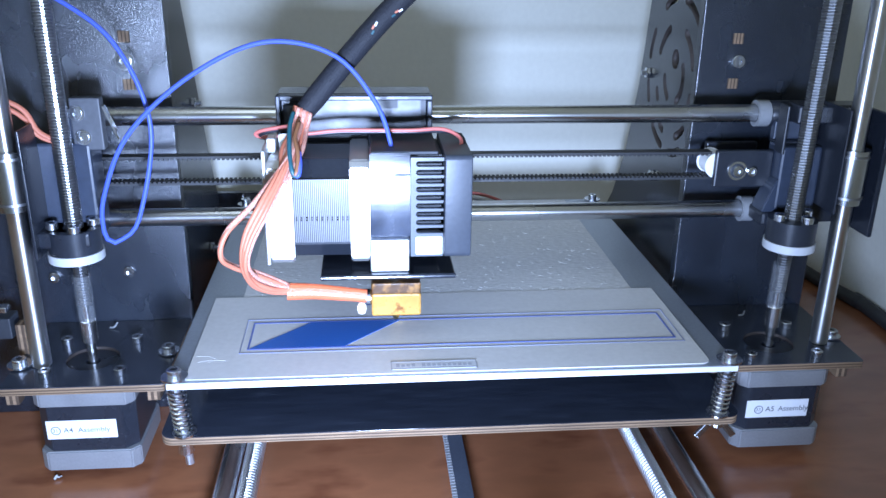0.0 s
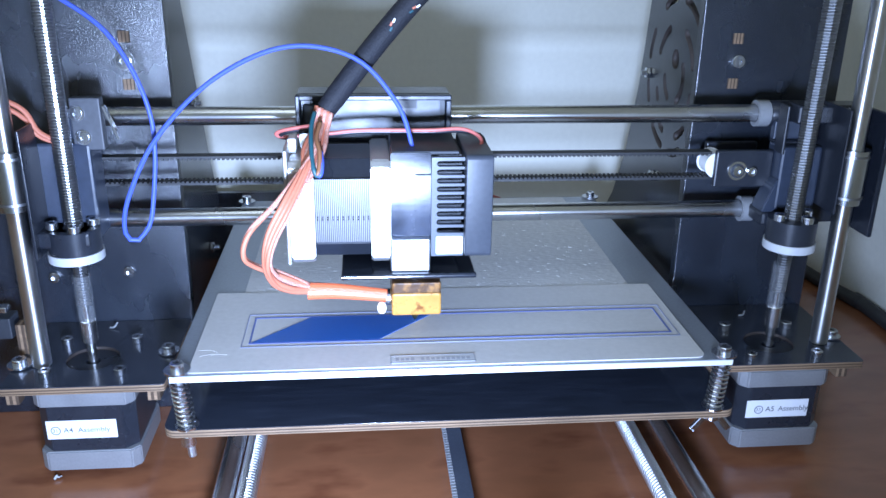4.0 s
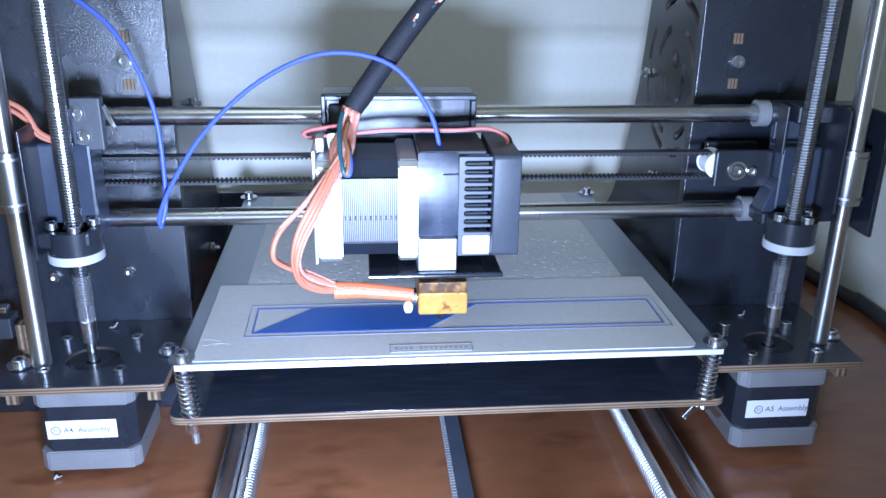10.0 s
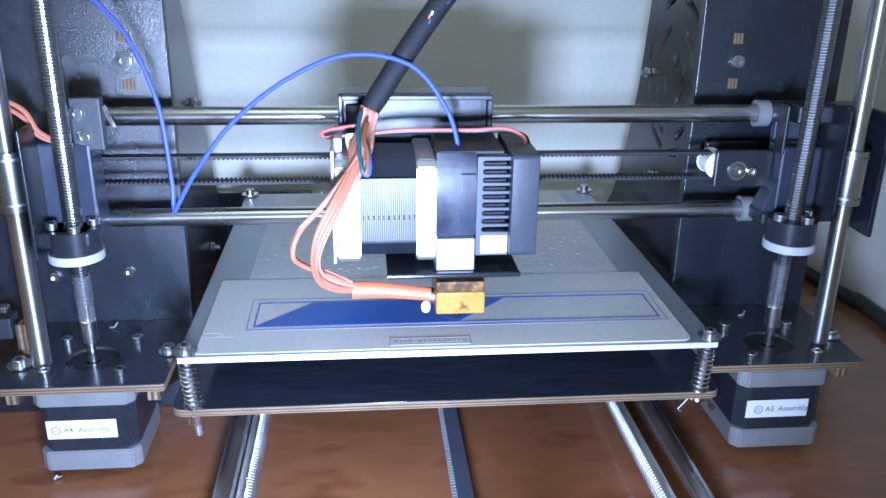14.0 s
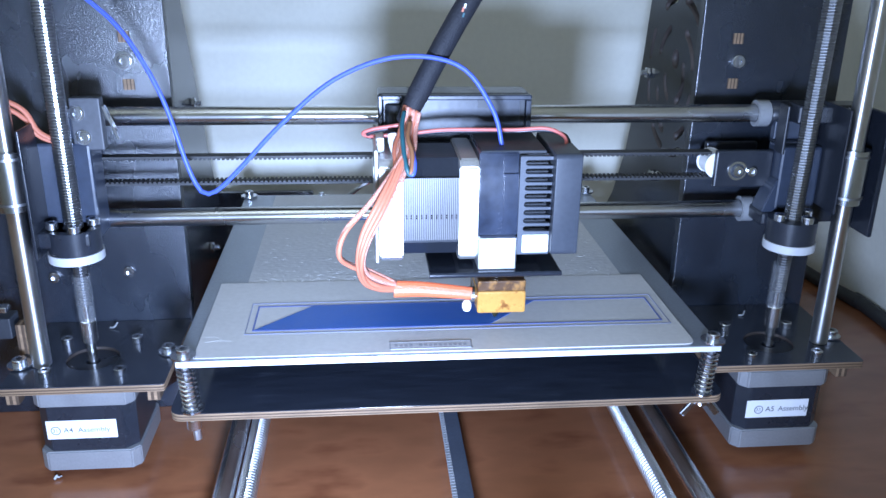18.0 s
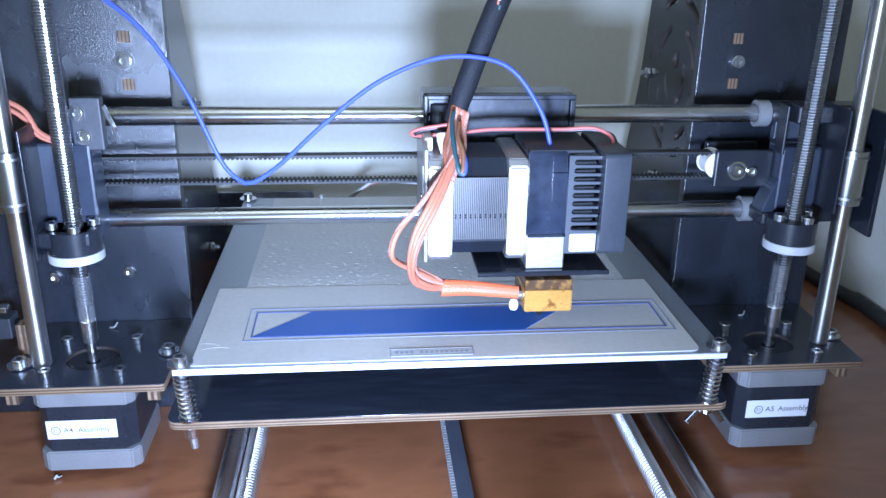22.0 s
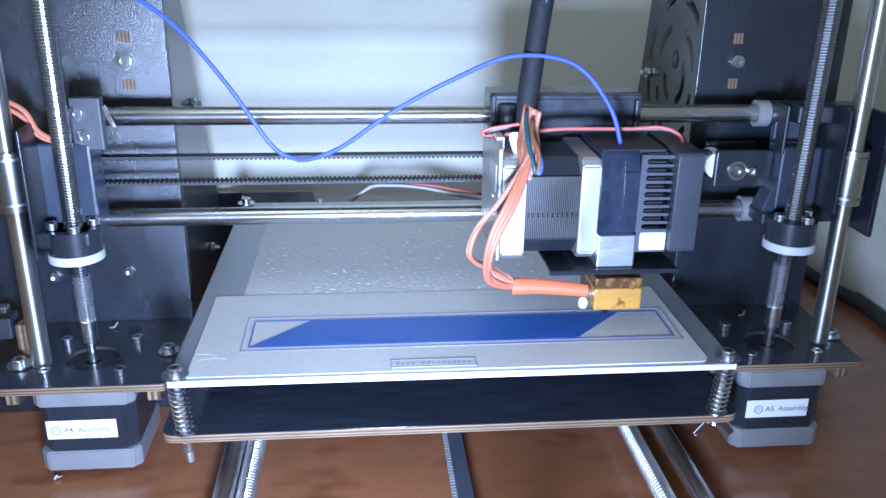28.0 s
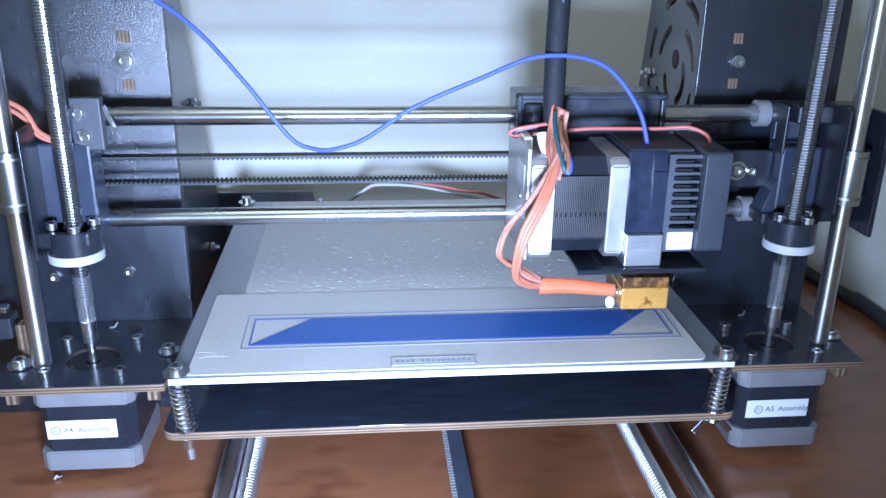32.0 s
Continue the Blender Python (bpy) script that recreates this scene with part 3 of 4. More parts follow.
def x_end_right():
    e = thing("cross_end_bracket", "black plastic end bracket with idler pulley, bearing and lead nut", "bracket", "end brackets")
    part("plate", box(0.1476, 0.1490, 0.0460, 0.0540, 0.0680, 0.0895, 0.0005), BLACK, e)
    part("top_arm", box(0.1560, 0.1900, 0.0520, 0.0640, 0.0800, 0.0885, 0.0010), BLACK, e)
    for z in (UP_Z, LOW_Z):
        part("rod_sleeve", rod(0.0058, 0.1487, 0.1680, "x", at=(0, XROD_Y, z), n=36), BLACK, e, smooth=True)
    part("back_plate", box(0.1560, 0.1930, 0.0640, 0.0700, 0.0300, 0.0872, 0.0008), BLACK, e)
    part("block", box(0.1500, 0.1690, 0.0500, 0.0640, 0.0410, 0.0703, 0.0012), BRACKET, e, "black block with painted blue sheen behind the lead screw")
    part("ledge", box(0.1500, 0.1700, 0.0560, 0.0640, 0.0703, 0.0716, 0.0004), BLACK, e)
    part("web", box(0.1500, 0.1770, 0.0600, 0.0640, 0.0716, 0.0800, 0.0004), BRACKET, e)
    g = part("gusset", prism([(0.1437, 0.0405), (0.1500, 0.0405), (0.1500, 0.0560), (0.1480, 0.0527)], -0.0600, -0.0490, 0.0006), BRACKET, e)
    for v in g.data.vertices:
        v.co = Vector((v.co.x, -v.co.z, v.co.y))
    g.data.flip_normals()
    part("guard", box(0.1690, 0.1700, 0.0335, 0.0600, 0.0440, 0.0900, 0.0003), BLACK, e, "thin black guard plate with bright edge")
    part("outer_cheek", box(0.1868, 0.1890, 0.0335, 0.0640, 0.0330, 0.0880, 0.0006), GLOSSBLACK, e)
    part("foot", box(0.1440, 0.1680, 0.0480, 0.0640, 0.0340, 0.0405, 0.0015), BLACK, e)
    bearing = part("bearing", ring_part(0.0041, 0.0068, 0.0480, 0.0722, at=(*SMOOTH[1], 0), n=80), SLEEVE, e, "steel linear bearing sleeve")
    for z in (0.0505, 0.0690):
        part("groove", ring_part(0.0060, 0.0070, z, z + 0.0011, at=(*SMOOTH[1], 0), n=60), THREAD, bearing)
    part("idler_bracket", box(0.1232, 0.1500, 0.0570, 0.0600, 0.0500, 0.0672, 0.0008), BLACK, e)
    part("idler_bracket", box(0.1250, 0.1500, 0.0740, 0.0770, 0.0500, 0.0672, 0.0008), BLACK, e)
    part("pulley", turned([(0.0016, -0.0055), (0.0060, -0.0055), (0.0060, -0.0047), (0.0054, -0.0044), (0.0054, 0.0044), (0.0060, 0.0047), (0.0060, 0.0055), (0.0016, 0.0055)], "y", at=(0.1262, XROD_Y, 0.0592), n=60, closed=True), WHITEWIRE, e, "white plastic idler pulley")
    part("washer", ring_part(0.0030, 0.0044, 0.0563, 0.0571, "y", at=(0.1335, 0, 0.0580), n=36), STEEL, e)
    part("washer_groove", ring_part(0.0024, 0.0033, 0.0559, 0.0571, "y", at=(0.1335, 0, 0.0580), n=36), MATTBLACK, e)
    w = socket_bolt("bolt", e, (0.1335, 0.0570, 0.0580), 0.0025, 0.0020)
    w.rotation_euler = (radians(90), 0, 0)
    w = socket_bolt("bolt", e, (0.1400, 0.0570, 0.0578), 0.0022, 0.0024)
    w.rotation_euler = (radians(90), 0, 0)
    nut_flange(1, e)
    for z, x in ((UP_Z, 0.1428), (LOW_Z, 0.1417)):
        part("collar", ring_part(0.0041, 0.0060, x, x + 0.0056, "x", at=(0, XROD_Y, z), n=72), MILKY, e, "milky plastic collar")


x_end_left()
x_end_right()

# ---- rods under the bed ----
Y_Z = -0.060
for x, kind in ((-0.0860, "t"), (-0.0953, "s"), (0.0860, "t"), (0.1016, "s")):
    if kind == "t":
        g = thing("threaded_rod", "galvanised threaded rod running under the bed", "rod", "base threaded rods")
        part("thread", thread(0.0042, 0.0010, 0.0019, -0.16, 0.290, "y", at=(x, 0, Y_Z), n=18), GALVANISED, g)
    else:
        g = thing("bed_guide_rod", "polished steel guide rod running under the bed", "rod", "bed guide rods")
        part("shaft", rod(0.0044, -0.16, 0.290, "y", at=(x, 0, Y_Z), n=32), ROD_Y, g, smooth=True)
# the unseen front board's tall parts are shaped to shade the table
for y, high, low in ((-0.165, 0.002, -0.048), (0.292, -0.048, -0.048)):
    c = thing("cross_board", "unseen black plywood cross board of the printer base", "board", "base boards")
    edge = [(-0.160, TABLE_Z), (0.160, TABLE_Z), (0.160, high), (0.046, high), (0.040, low), (0.008, low), (0.006, high), (-0.011, high), (-0.013, low), (-0.067, low), (-0.073, low * 0.4), (-0.160, low * 0.4)]
    b = part("board", prism(edge, -y - 0.003, -y + 0.003, 0.0005), PLATE, c)
    for v in b.data.vertices:
        v.co = Vector((v.co.x, -v.co.z, v.co.y))
    b.data.flip_normals()
yb = thing("drive_belt", "dark grey toothed belt under the bed", "belt")
part("band", box(0.0004, 0.0071, -0.16, 0.288, Y_Z - 0.0002, Y_Z + 0.0008), BELTGREY, yb)
bm = bmesh.new()
y = -0.16
while y < 0.20:
    box(-0.0017, 0.0004, y, y + 0.0010, Y_Z + 0.0003, Y_Z + 0.0012, bm=bm)
    y += 0.002
part("teeth", bm, TOOTH, yb)["kind"] = "stuff"

# ---- small things round the base ----
c = thing("power_cable", "thick black cable lying on the table", "cable")
part("strand", tube(spline([(0.262, 0.302, TABLE_Z + 0.0045), (0.272, 0.265, TABLE_Z + 0.0045), (0.2795, 0.205, TABLE_Z + 0.0045), (0.2850, 0.176, TABLE_Z + 0.0045), (0.2862, 0.14, TABLE_Z + 0.0045), (0.2862, -0.3, TABLE_Z + 0.0045)]), 0.0044, 12), RUBBER, c, smooth=True)
for x, z in ((-0.1816, 0.0026), (-0.1471, 0.0047)):
    b = socket_bolt("bolt", frame_thing, (x, PANEL_Y, z), 0.0026, 0.0022)
    b.rotation_euler = (radians(90), 0, 0)
for k in range(4):
    part("tenon", box(-0.1896 + k * 0.0012, -0.1884 + k * 0.0012, 0.050, 0.056, SHELF_Z - 0.002, -0.0068), PLYLIGHT if k % 2 else PLYDARK, frame_thing)
part("side_block", box(-0.205, -0.1922, 0.052, 0.062, -0.0145, -0.0046, 0.0006), MATTBLACK, frame_thing, "dark plastic block beside the shelf")
part("side_clip", box(-0.200, -0.1908, 0.047, 0.052, 0.0005, 0.0030, 0.0004), BOLT, frame_thing, "small bent metal clip")
chip = thing("foil_scrap", "tiny crumpled silver scrap lying on the table", "scrap")
part("scrap", tube(spline([(-0.1730, 0.0235, TABLE_Z + 0.0008), (-0.1722, 0.0250, TABLE_Z + 0.0018), (-0.1715, 0.0242, TABLE_Z + 0.0014), (-0.1708, 0.0256, TABLE_Z + 0.0010)], 4), 0.0007, 6, flat=0.5), LABELGREY, chip)
offcut = thing("tie_offcut", "short clear plastic offcut lying on the shelf", "offcut")
part("strip", tube(spline([(-0.1570, 0.0742, SHELF_Z + 0.0005), (-0.1548, 0.0736, SHELF_Z + 0.0010), (-0.1536, 0.0752, SHELF_Z + 0.0026)]), 0.0004, 8), MILKY, offcut)

offcut = thing("tie_offcut", "short clear plastic offcut lying on the shelf", "offcut")
part("strip", tube(spline([(0.1506, 0.0694, SHELF_Z + 0.0004), (0.1526, 0.0688, SHELF_Z + 0.0008), (0.1542, 0.0710, SHELF_Z + 0.0018)]), 0.0004, 8), MILKY, offcut)

# ---- bed ----
bed = thing("print_bed", "aluminium print bed on springs with grey adhesive sheets", "print bed")
BED_L = 0.2212
part("build_plate", box(-0.110, 0.110, 0.0, BED_L, -0.0028, 0.0, 0.0004), PLATEALU, bed, "bare aluminium plate, its front edge lightened to look lamplit")
# thin strip over the front edge: the lamp's brightness is in its colour
part("lamplit_edge", box(-0.1097, 0.1097, -0.00015, 0.0004, -0.0025, -0.0003), LITEDGE, bed, "front edge strip with lamp light painted into its colour")
s = part("sheet", outline_mesh([[(-0.1034, 0.0018), (-0.1034, 0.0768), (0.0996, 0.0768)] + [(0.0956 + 0.004 * math.cos(radians(a)), 0.0058 + 0.004 * math.sin(radians(a))) for a in (0, -15, -30, -45, -60, -75, -90)]], 0.0005), SHEET, bed, "smooth grey adhesive sheet")
s.location = (0, 0, 0.00055)
s = part("sheet", outline_mesh([rounded(-0.0912, 0.0900, 0.060, 0.2190, 0.001)], 0.0004), ROUGHSHEET, bed, "older grey sheet smeared with dried glue")
s.location = (0, 0, 0.0003)
bm = bmesh.new()
rng = random.Random(7)
for k in range(300):
    y = 0.0785 + 0.110 * rng.random() ** 2.0
    x = rng.uniform(-0.086, 0.086)
    w, l, h = rng.uniform(0.0003, 0.0007), rng.uniform(0.0004, 0.0015), rng.uniform(0.00005, 0.00014)
    a = rng.uniform(-0.9, 0.9)
    own = turned([(0.15, 1.0), (0.6, 0.8), (0.92, 0.4), (1.0, 0.0)], n=7)
    for v in own.verts:
        v.co = Vector((x + v.co.x * l * math.cos(a) - v.co.y * w * math.sin(a), y + v.co.x * l * math.sin(a) + v.co.y * w * math.cos(a), 0.0003 + v.co.z * h))
    joined(bm, own)
part("glue", bm, ROUGHSHEET, bed, "dried clear glue blobs", smooth=True)["kind"] = "stuff"
for pts in (((-0.1025, 0.0202), (-0.0975, 0.0200), (-0.0945, 0.0180)), ((-0.1010, 0.0150), (-0.0965, 0.0166), (-0.0905, 0.0160)), ((-0.0960, 0.0195), (-0.0952, 0.0170), (-0.0965, 0.0150))):
    part("crease", tube(spline([(x, y, 0.00050) for x, y in pts], 5), 0.00013, 7), SHEET, bed, "lifted crease in the sheet", smooth=True)
z = -0.0235
for thick, mat, inset in ((0.0004, FILM, 0),) + PLYS[1:]:
    ob = part("ply", outline_mesh([rounded(-0.1146, 0.1146, 0.0005, BED_L + 0.003, 0.005)], thick), mat, bed)
    ob.location = (0, 0, z)
    z -= thick
CARRIER_BOTTOM = z
for x in (-0.1073, 0.1073):
    for y in (0.0035, BED_L - 0.004):
        socket_bolt("bolt", bed, (x, y, 0.0007), 0.0026, 0.0036, 0.0050)
        x2 = x * 0.985
        coil = [Vector((x + (x2 - x) * k / 150 + 0.0032 * math.cos(2 * math.pi * k / 16), y + 0.0032 * math.sin(2 * math.pi * k / 16), -0.0036 - 0.0194 * k / 150)) for k in range(151)]
        part("spring", tube(coil, 0.00055, 6), BOLT, bed, "bright coil spring")
        part("screw_shank", tube([Vector((x, y, -0.003)), Vector((x2, y, -0.0235)), Vector((x2 + (x2 - x) * 0.6, y, -0.037 if x < 0 else -0.0295))], 0.0016, 10), GALVANISED, bed)
        part("washer", ring_part(0.0017, 0.0046, -0.0235, -0.0228, at=(x2, y, 0), n=20), BOLT, bed)
        wing = part("wing_nut", rod(0.0030, CARRIER_BOTTOM - (0.005 if x < 0 else 0.0022), CARRIER_BOTTOM, at=(x2, y, 0), n=14), BOLT, bed)
        if x > 0:
            for d in (-1, 1):
                w = part("wing", box(-0.0015, 0.0015, -0.0008, 0.0008, 0.0, 0.008, 0.0006), BOLT, wing)
                w.matrix_basis = Matrix.Translation((x2 + d * 0.003, y, CARRIER_BOTTOM - 0.001)) @ Euler((0, radians(180 - d * 38), 0)).to_matrix().to_4x4()
part("heater_wire", tube(spline([(-0.0560, 0.2200, -0.0034), (-0.0545, 0.2340, -0.0150), (-0.0522, 0.2440, -0.0139), (-0.0448, 0.2450, -0.0067), (-0.0374, 0.2450, -0.0018), (-0.0300, 0.2450, 0.0026), (-0.0191, 0.2450, 0.0029), (-0.0081, 0.2450, 0.0024), (0.0066, 0.2450, 0.0003), (0.0215, 0.2450, -0.0034), (0.0403, 0.2450, -0.0072), (0.0600, 0.2440, -0.0140), (0.0780, 0.2330, -0.0222)]), 0.0011, 8), FLANGE, bed, "white heater wire arching up behind the plate", smooth=True)
part("heater_wire", tube(spline([(-0.0520, 0.2200, -0.0034), (-0.0505, 0.2380, -0.0145), (-0.0478, 0.2480, -0.0115), (-0.0374, 0.2480, -0.0028), (-0.0290, 0.2480, 0.0014), (-0.0191, 0.2480, 0.0021), (-0.0007, 0.2480, 0.0024), (0.0140, 0.2480, 0.0007), (0.0289, 0.2480, -0.0025), (0.0432, 0.2480, -0.0048), (0.0640, 0.2460, -0.0130), (0.0830, 0.2330, -0.0222)]), 0.0011, 8), REDWIRE, bed, "red heater wire arching up behind the plate", smooth=True)
socket_bolt("bolt", bed, (-0.0626, 0.2190, 0.0003), 0.0018, 0.0018)
lab = part("name_strip", box(-0.0262, 0.0068, 0.0043, 0.0100, 0.0005, 0.0008), LABELGREY, bed, "small grey metal-tape strip with an unreadable dark mark")
for k in range(15):
    if k != 4:
        x0 = -0.0244 + k * 0.0020
        part("mark", box(x0, x0 + 0.0013, 0.0058, 0.0084 if k in (0, 3, 5, 6) else 0.0078, 0.0008, 0.00084), TAPEINK, lab)
for k, (a, b) in enumerate((((-0.0262, 0.0043), (0.0068, 0.0043)), ((0.0068, 0.0043), (0.0068, 0.0100)), ((-0.0262, 0.0100), (0.0068, 0.0100)), ((-0.0262, 0.0043), (-0.0262, 0.0100)))):
    part("border", box(min(a[0], b[0]) - 0.0002, max(a[0], b[0]) + 0.0002, min(a[1], b[1]) - 0.0002, max(a[1], b[1]) + 0.0002, 0.0006, 0.00086), TAPEINK, lab)
SURF = 0.00055
prn = thing("printed_layer", "thin blue plastic first layer with outlines and diagonal filling", "print")


def loop_line(x0, x1, y0, y1, w, h, name, mat):
    part(name, outline_mesh([[(x0, y0), (x1, y0), (x1, y1), (x0, y1)], [(x0 + w, y0 + w), (x1 - w, y0 + w), (x1 - w, y1 - w), (x0 + w, y1 - w)]], h), mat, prn).location = (0, 0, SURF + h)


loop_line(-0.0860, 0.0958, 0.0212, 0.0522, 0.00034, 0.00022, "outline", FAINT)
loop_line(-0.0832, 0.0930, 0.0243, 0.0491, 0.0007, 0.00022, "outline", PALEBLUE)
FILL_Y0, FILL_Y1 = 0.0254, 0.0481
SLOPE = REACH_X / REACH_Y
FILL_START, FILL_NOW = -0.0822, -0.0445      # where the filling meets its near edge, before and at the start


def fill_strip(u0, u1, h):
    bm = bmesh.new()
    d = (FILL_Y1 - FILL_Y0) * SLOPE
    lo = [(u0, FILL_Y0), (u1, FILL_Y0), (u1 + d, FILL_Y1), (u0 + d, FILL_Y1)]
    a = [bm.verts.new((x, y, 0)) for x, y in lo]
    b = [bm.verts.new((x, y, h)) for x, y in lo]
    for i in range(4):
        bm.faces.new((a[i], a[(i + 1) % 4], b[(i + 1) % 4], b[i]))
    bm.faces.new(a[::-1])
    bm.faces.new(b)
    return bm


done = part("filling", fill_strip(FILL_START, FILL_NOW, 0.0002), BLUE, prn)
done.location = (0, 0, SURF)
FILL_SPEED = 0.00343
LINE_STEP = FILL_SPEED * STROKE / 2
line_mesh = None
fill_lines = []
k = 0
while FILL_NOW + k * LINE_STEP < FILL_NOW + FILL_SPEED * 32.0:
    if line_mesh is None:
        ob = part("filling_line", fill_strip(0, LINE_STEP * 1.02, 0.0002), BLUE, prn)
        line_mesh = ob.data
    else:
        ob = new("filling_line", line_mesh)
        ob.parent = prn
    fill_lines.append((ob, FILL_NOW + k * LINE_STEP, k * STROKE / 2))
    k += 1

# ---- print head ----
head = thing("extruder", "black and silver extruder with motor, fan and taped nozzle block", "extruder")
part("upper_block", box(-0.0720, -0.0056, 0.0620, 0.0800, 0.0700, 0.0925, 0.0012), FEEDER, head)
part("rim", box(-0.0720, -0.0056, 0.0575, 0.0618, 0.0903, 0.0925, 0.0005), COVER, head)
part("rim", box(-0.0080, -0.0056, 0.0575, 0.0618, 0.0720, 0.0903, 0.0005), COVER, head)
part("rim", box(-0.0720, -0.0700, 0.0570, 0.0618, 0.0720, 0.0925, 0.0005), COVER, head)
part("cover", box(-0.0699, -0.0081, 0.0598, 0.0619, 0.0720, 0.0904, 0.0004), COVER, head, "scuffed semi-gloss dark cover")
part("bearing_end", rod(0.0042, 0.0735, 0.0885, at=(-0.0648, 0.0600, 0), n=24), MATTBLACK, head, smooth=True)
part("window", box(-0.0288, -0.0205, 0.0592, 0.0600, 0.0866, 0.0908), MATTBLACK, head)
part("slot", box(-0.0105, -0.0084, 0.0593, 0.0600, 0.0790, 0.0905), MATTBLACK, head)
part("lower_block", box(-0.0720, -0.0056, 0.0590, 0.0800, 0.0260, 0.0480, 0.0012), BLACK, head)
part("back_plate", box(-0.0727, -0.0056, 0.0580, 0.0615, 0.0300, 0.0720, 0.0008), BLACK, head)
part("mount_plate", box(-0.0745, -0.0728, 0.0165, 0.0620, 0.0320, 0.0790, 0.0006), CAST, head, "bare metal motor bracket")
part("sticker", box(-0.0747, -0.0745, 0.022, 0.038, 0.060, 0.071), LABELGREY, head)
part("bolt", rod(0.0016, -0.0752, -0.0740, "x", at=(0, 0.030, 0.0560), n=14), BOLT, head)
MY, MZ = 0.0366, 0.0536


def x_prism(half, cut, x0, x1, bevel=0.0006):
    bm = prism(octagon(0, 0, half, cut), x0, x1, bevel)
    for v in bm.verts:
        v.co = Vector((v.co.z, MY + v.co.x, MZ + v.co.y))
    bmesh.ops.recalc_face_normals(bm, faces=bm.faces[:])
    return bm


part("motor_cap", x_prism(0.02115, 0.0029, -0.0727, -0.0632, 0.0007), CAST, head, "bright cast motor end cap")
part("motor_body", x_prism(0.0203, 0.0078, -0.0632, -0.0410, 0.0003), BLACK, head)
part("stator", box(-0.0631, -0.0411, 0.0160, 0.0180, 0.0420, 0.0677), LAMS, head, "silvery laminated steel stator face")
for k in range(11):
    for dz in (0.0, 0.0010):
        part("rivet", box(-0.0623 + k * 0.0020, -0.0617 + k * 0.0020, 0.0158, 0.0162, 0.0510 + dz, 0.0516 + dz), HOLE, head)
part("motor_cap", x_prism(0.02115, 0.0029, -0.0410, -0.0333, 0.0007), CAST, head, "bright cast motor end cap")


def bowed(x0, x1, front, z0, z1, back, low=0.052, bend=4.0):
    """A housing whose front leans back in a bow above the height low."""
    heights = [z0 + (z1 - z0) * k / 12 for k in range(13)]
    loop = [(front + bend * max(0.0, z - low) ** 2, z) for z in heights] + [(back, z1), (back, z0)]
    bm = prism(loop, x0, x1, 0.0004)
    for v in bm.verts:
        v.co = Vector((v.co.z, v.co.x, v.co.y))
    return bm


part("feeder_body", bowed(-0.0332, -0.0174, 0.0155, 0.0435, 0.0772, 0.0560), FEEDER, head, "glossy black feeder housing")
part("feeder_lid", bowed(-0.0238, -0.0176, 0.0150, 0.0475, 0.0765, 0.0500), FEEDER, head)
part("catch", box(-0.0236, -0.0176, 0.0150, 0.0172, 0.0690, 0.0694, 0.0001), FEEDER, head)
part("feeder_top", box(-0.0325, -0.0062, 0.0192, 0.0560, 0.0760, 0.0777, 0.0004), MATTBLACK, head)
part("cooling_block", box(-0.0335, -0.0179, 0.0120, 0.0380, 0.0301, 0.0438, 0.0006), ALU, head, "square brushed aluminium block")
comb = [(-0.0173, 0.0355), (-0.0044, 0.0355)]
for k in range(9):
    # rounded slots, open towards the fan
    mid = 0.0464 + k * 0.00341
    comb += [(-0.0044, mid - 0.00118)] + [(-0.0141 - 0.00118 * math.cos(radians(a)), mid + 0.00118 * math.sin(radians(a))) for a in (-90, -60, -30, 0, 30, 60, 90)] + [(-0.0044, mid + 0.00118)]
comb += [(-0.0044, 0.0762), (-0.0173, 0.0762)]
fin = part("fin_plate", outline_mesh([comb], 0.0030), FINGREY, head, "slate plastic duct with rounded cooling slots")
fin.matrix_basis = Matrix(((1, 0, 0, 0), (0, 0, -1, 0.0150), (0, 1, 0, 0), (0, 0, 0, 1)))
part("fin_back", box(-0.0172, -0.0046, 0.0225, 0.0500, 0.0370, 0.0755), MATTBLACK, head)
part("fin_foot", box(-0.0155, -0.0045, 0.0144, 0.0340, 0.0362, 0.0440, 0.0008), WHITEWIRE, head, "pale plastic foot")
FANY, FANZ = 0.0308, 0.0573
bm = outline_mesh([rounded(FANY - 0.0200, FANY + 0.0200, FANZ - 0.0203, FANZ + 0.0203, 0.0016), circle(FANY, FANZ, 0.0185, 32)], 0.0097, 0.0005)
fr = part("fan_frame", bm, FANGREY, head, "charcoal plastic fan housing")
fr.matrix_basis = Matrix(((0, 0, 1, 0.0059), (1, 0, 0, 0), (0, 1, 0, 0), (0, 0, 0, 1)))
part("fan_hub", rod(0.0100, -0.0036, 0.0050, "x", at=(0, FANY, FANZ), n=28), BLACK, head)
for k in range(7):
    b = part("fan_blade", box(-0.0030, 0.0030, -0.0006, 0.0006, 0.0095, 0.0180), BLACK, head)
    b.matrix_basis = Matrix.Translation((0.001, FANY, FANZ)) @ Euler((radians(360 * k / 7), 0, 0)).to_matrix().to_4x4() @ Euler((0, 0, radians(35))).to_matrix().to_4x4()
part("base_plate", box(-0.0532, 0.0004, 0.0092, 0.0600, 0.0285, 0.0301, 0.0006), GLOSSBLACK, head, "glossy black base plate with rounded front lip")
part("base_lip", rod(0.0011, -0.0532, 0.0004, "x", at=(0, 0.0096, 0.0292), n=14), GLOSSBLACK, head)
NX, NY = -0.0228, 0.0300
part("heat_break", rod(0.0032, 0.0200, 0.0290, at=(NX, NY, 0), n=20), STEEL, head)
part("block_top", box(-0.0331, -0.0134, 0.0119, 0.0345, 0.0205, 0.0252, 0.0006), SCORCHED, head, "scorched dark top of the heater block")
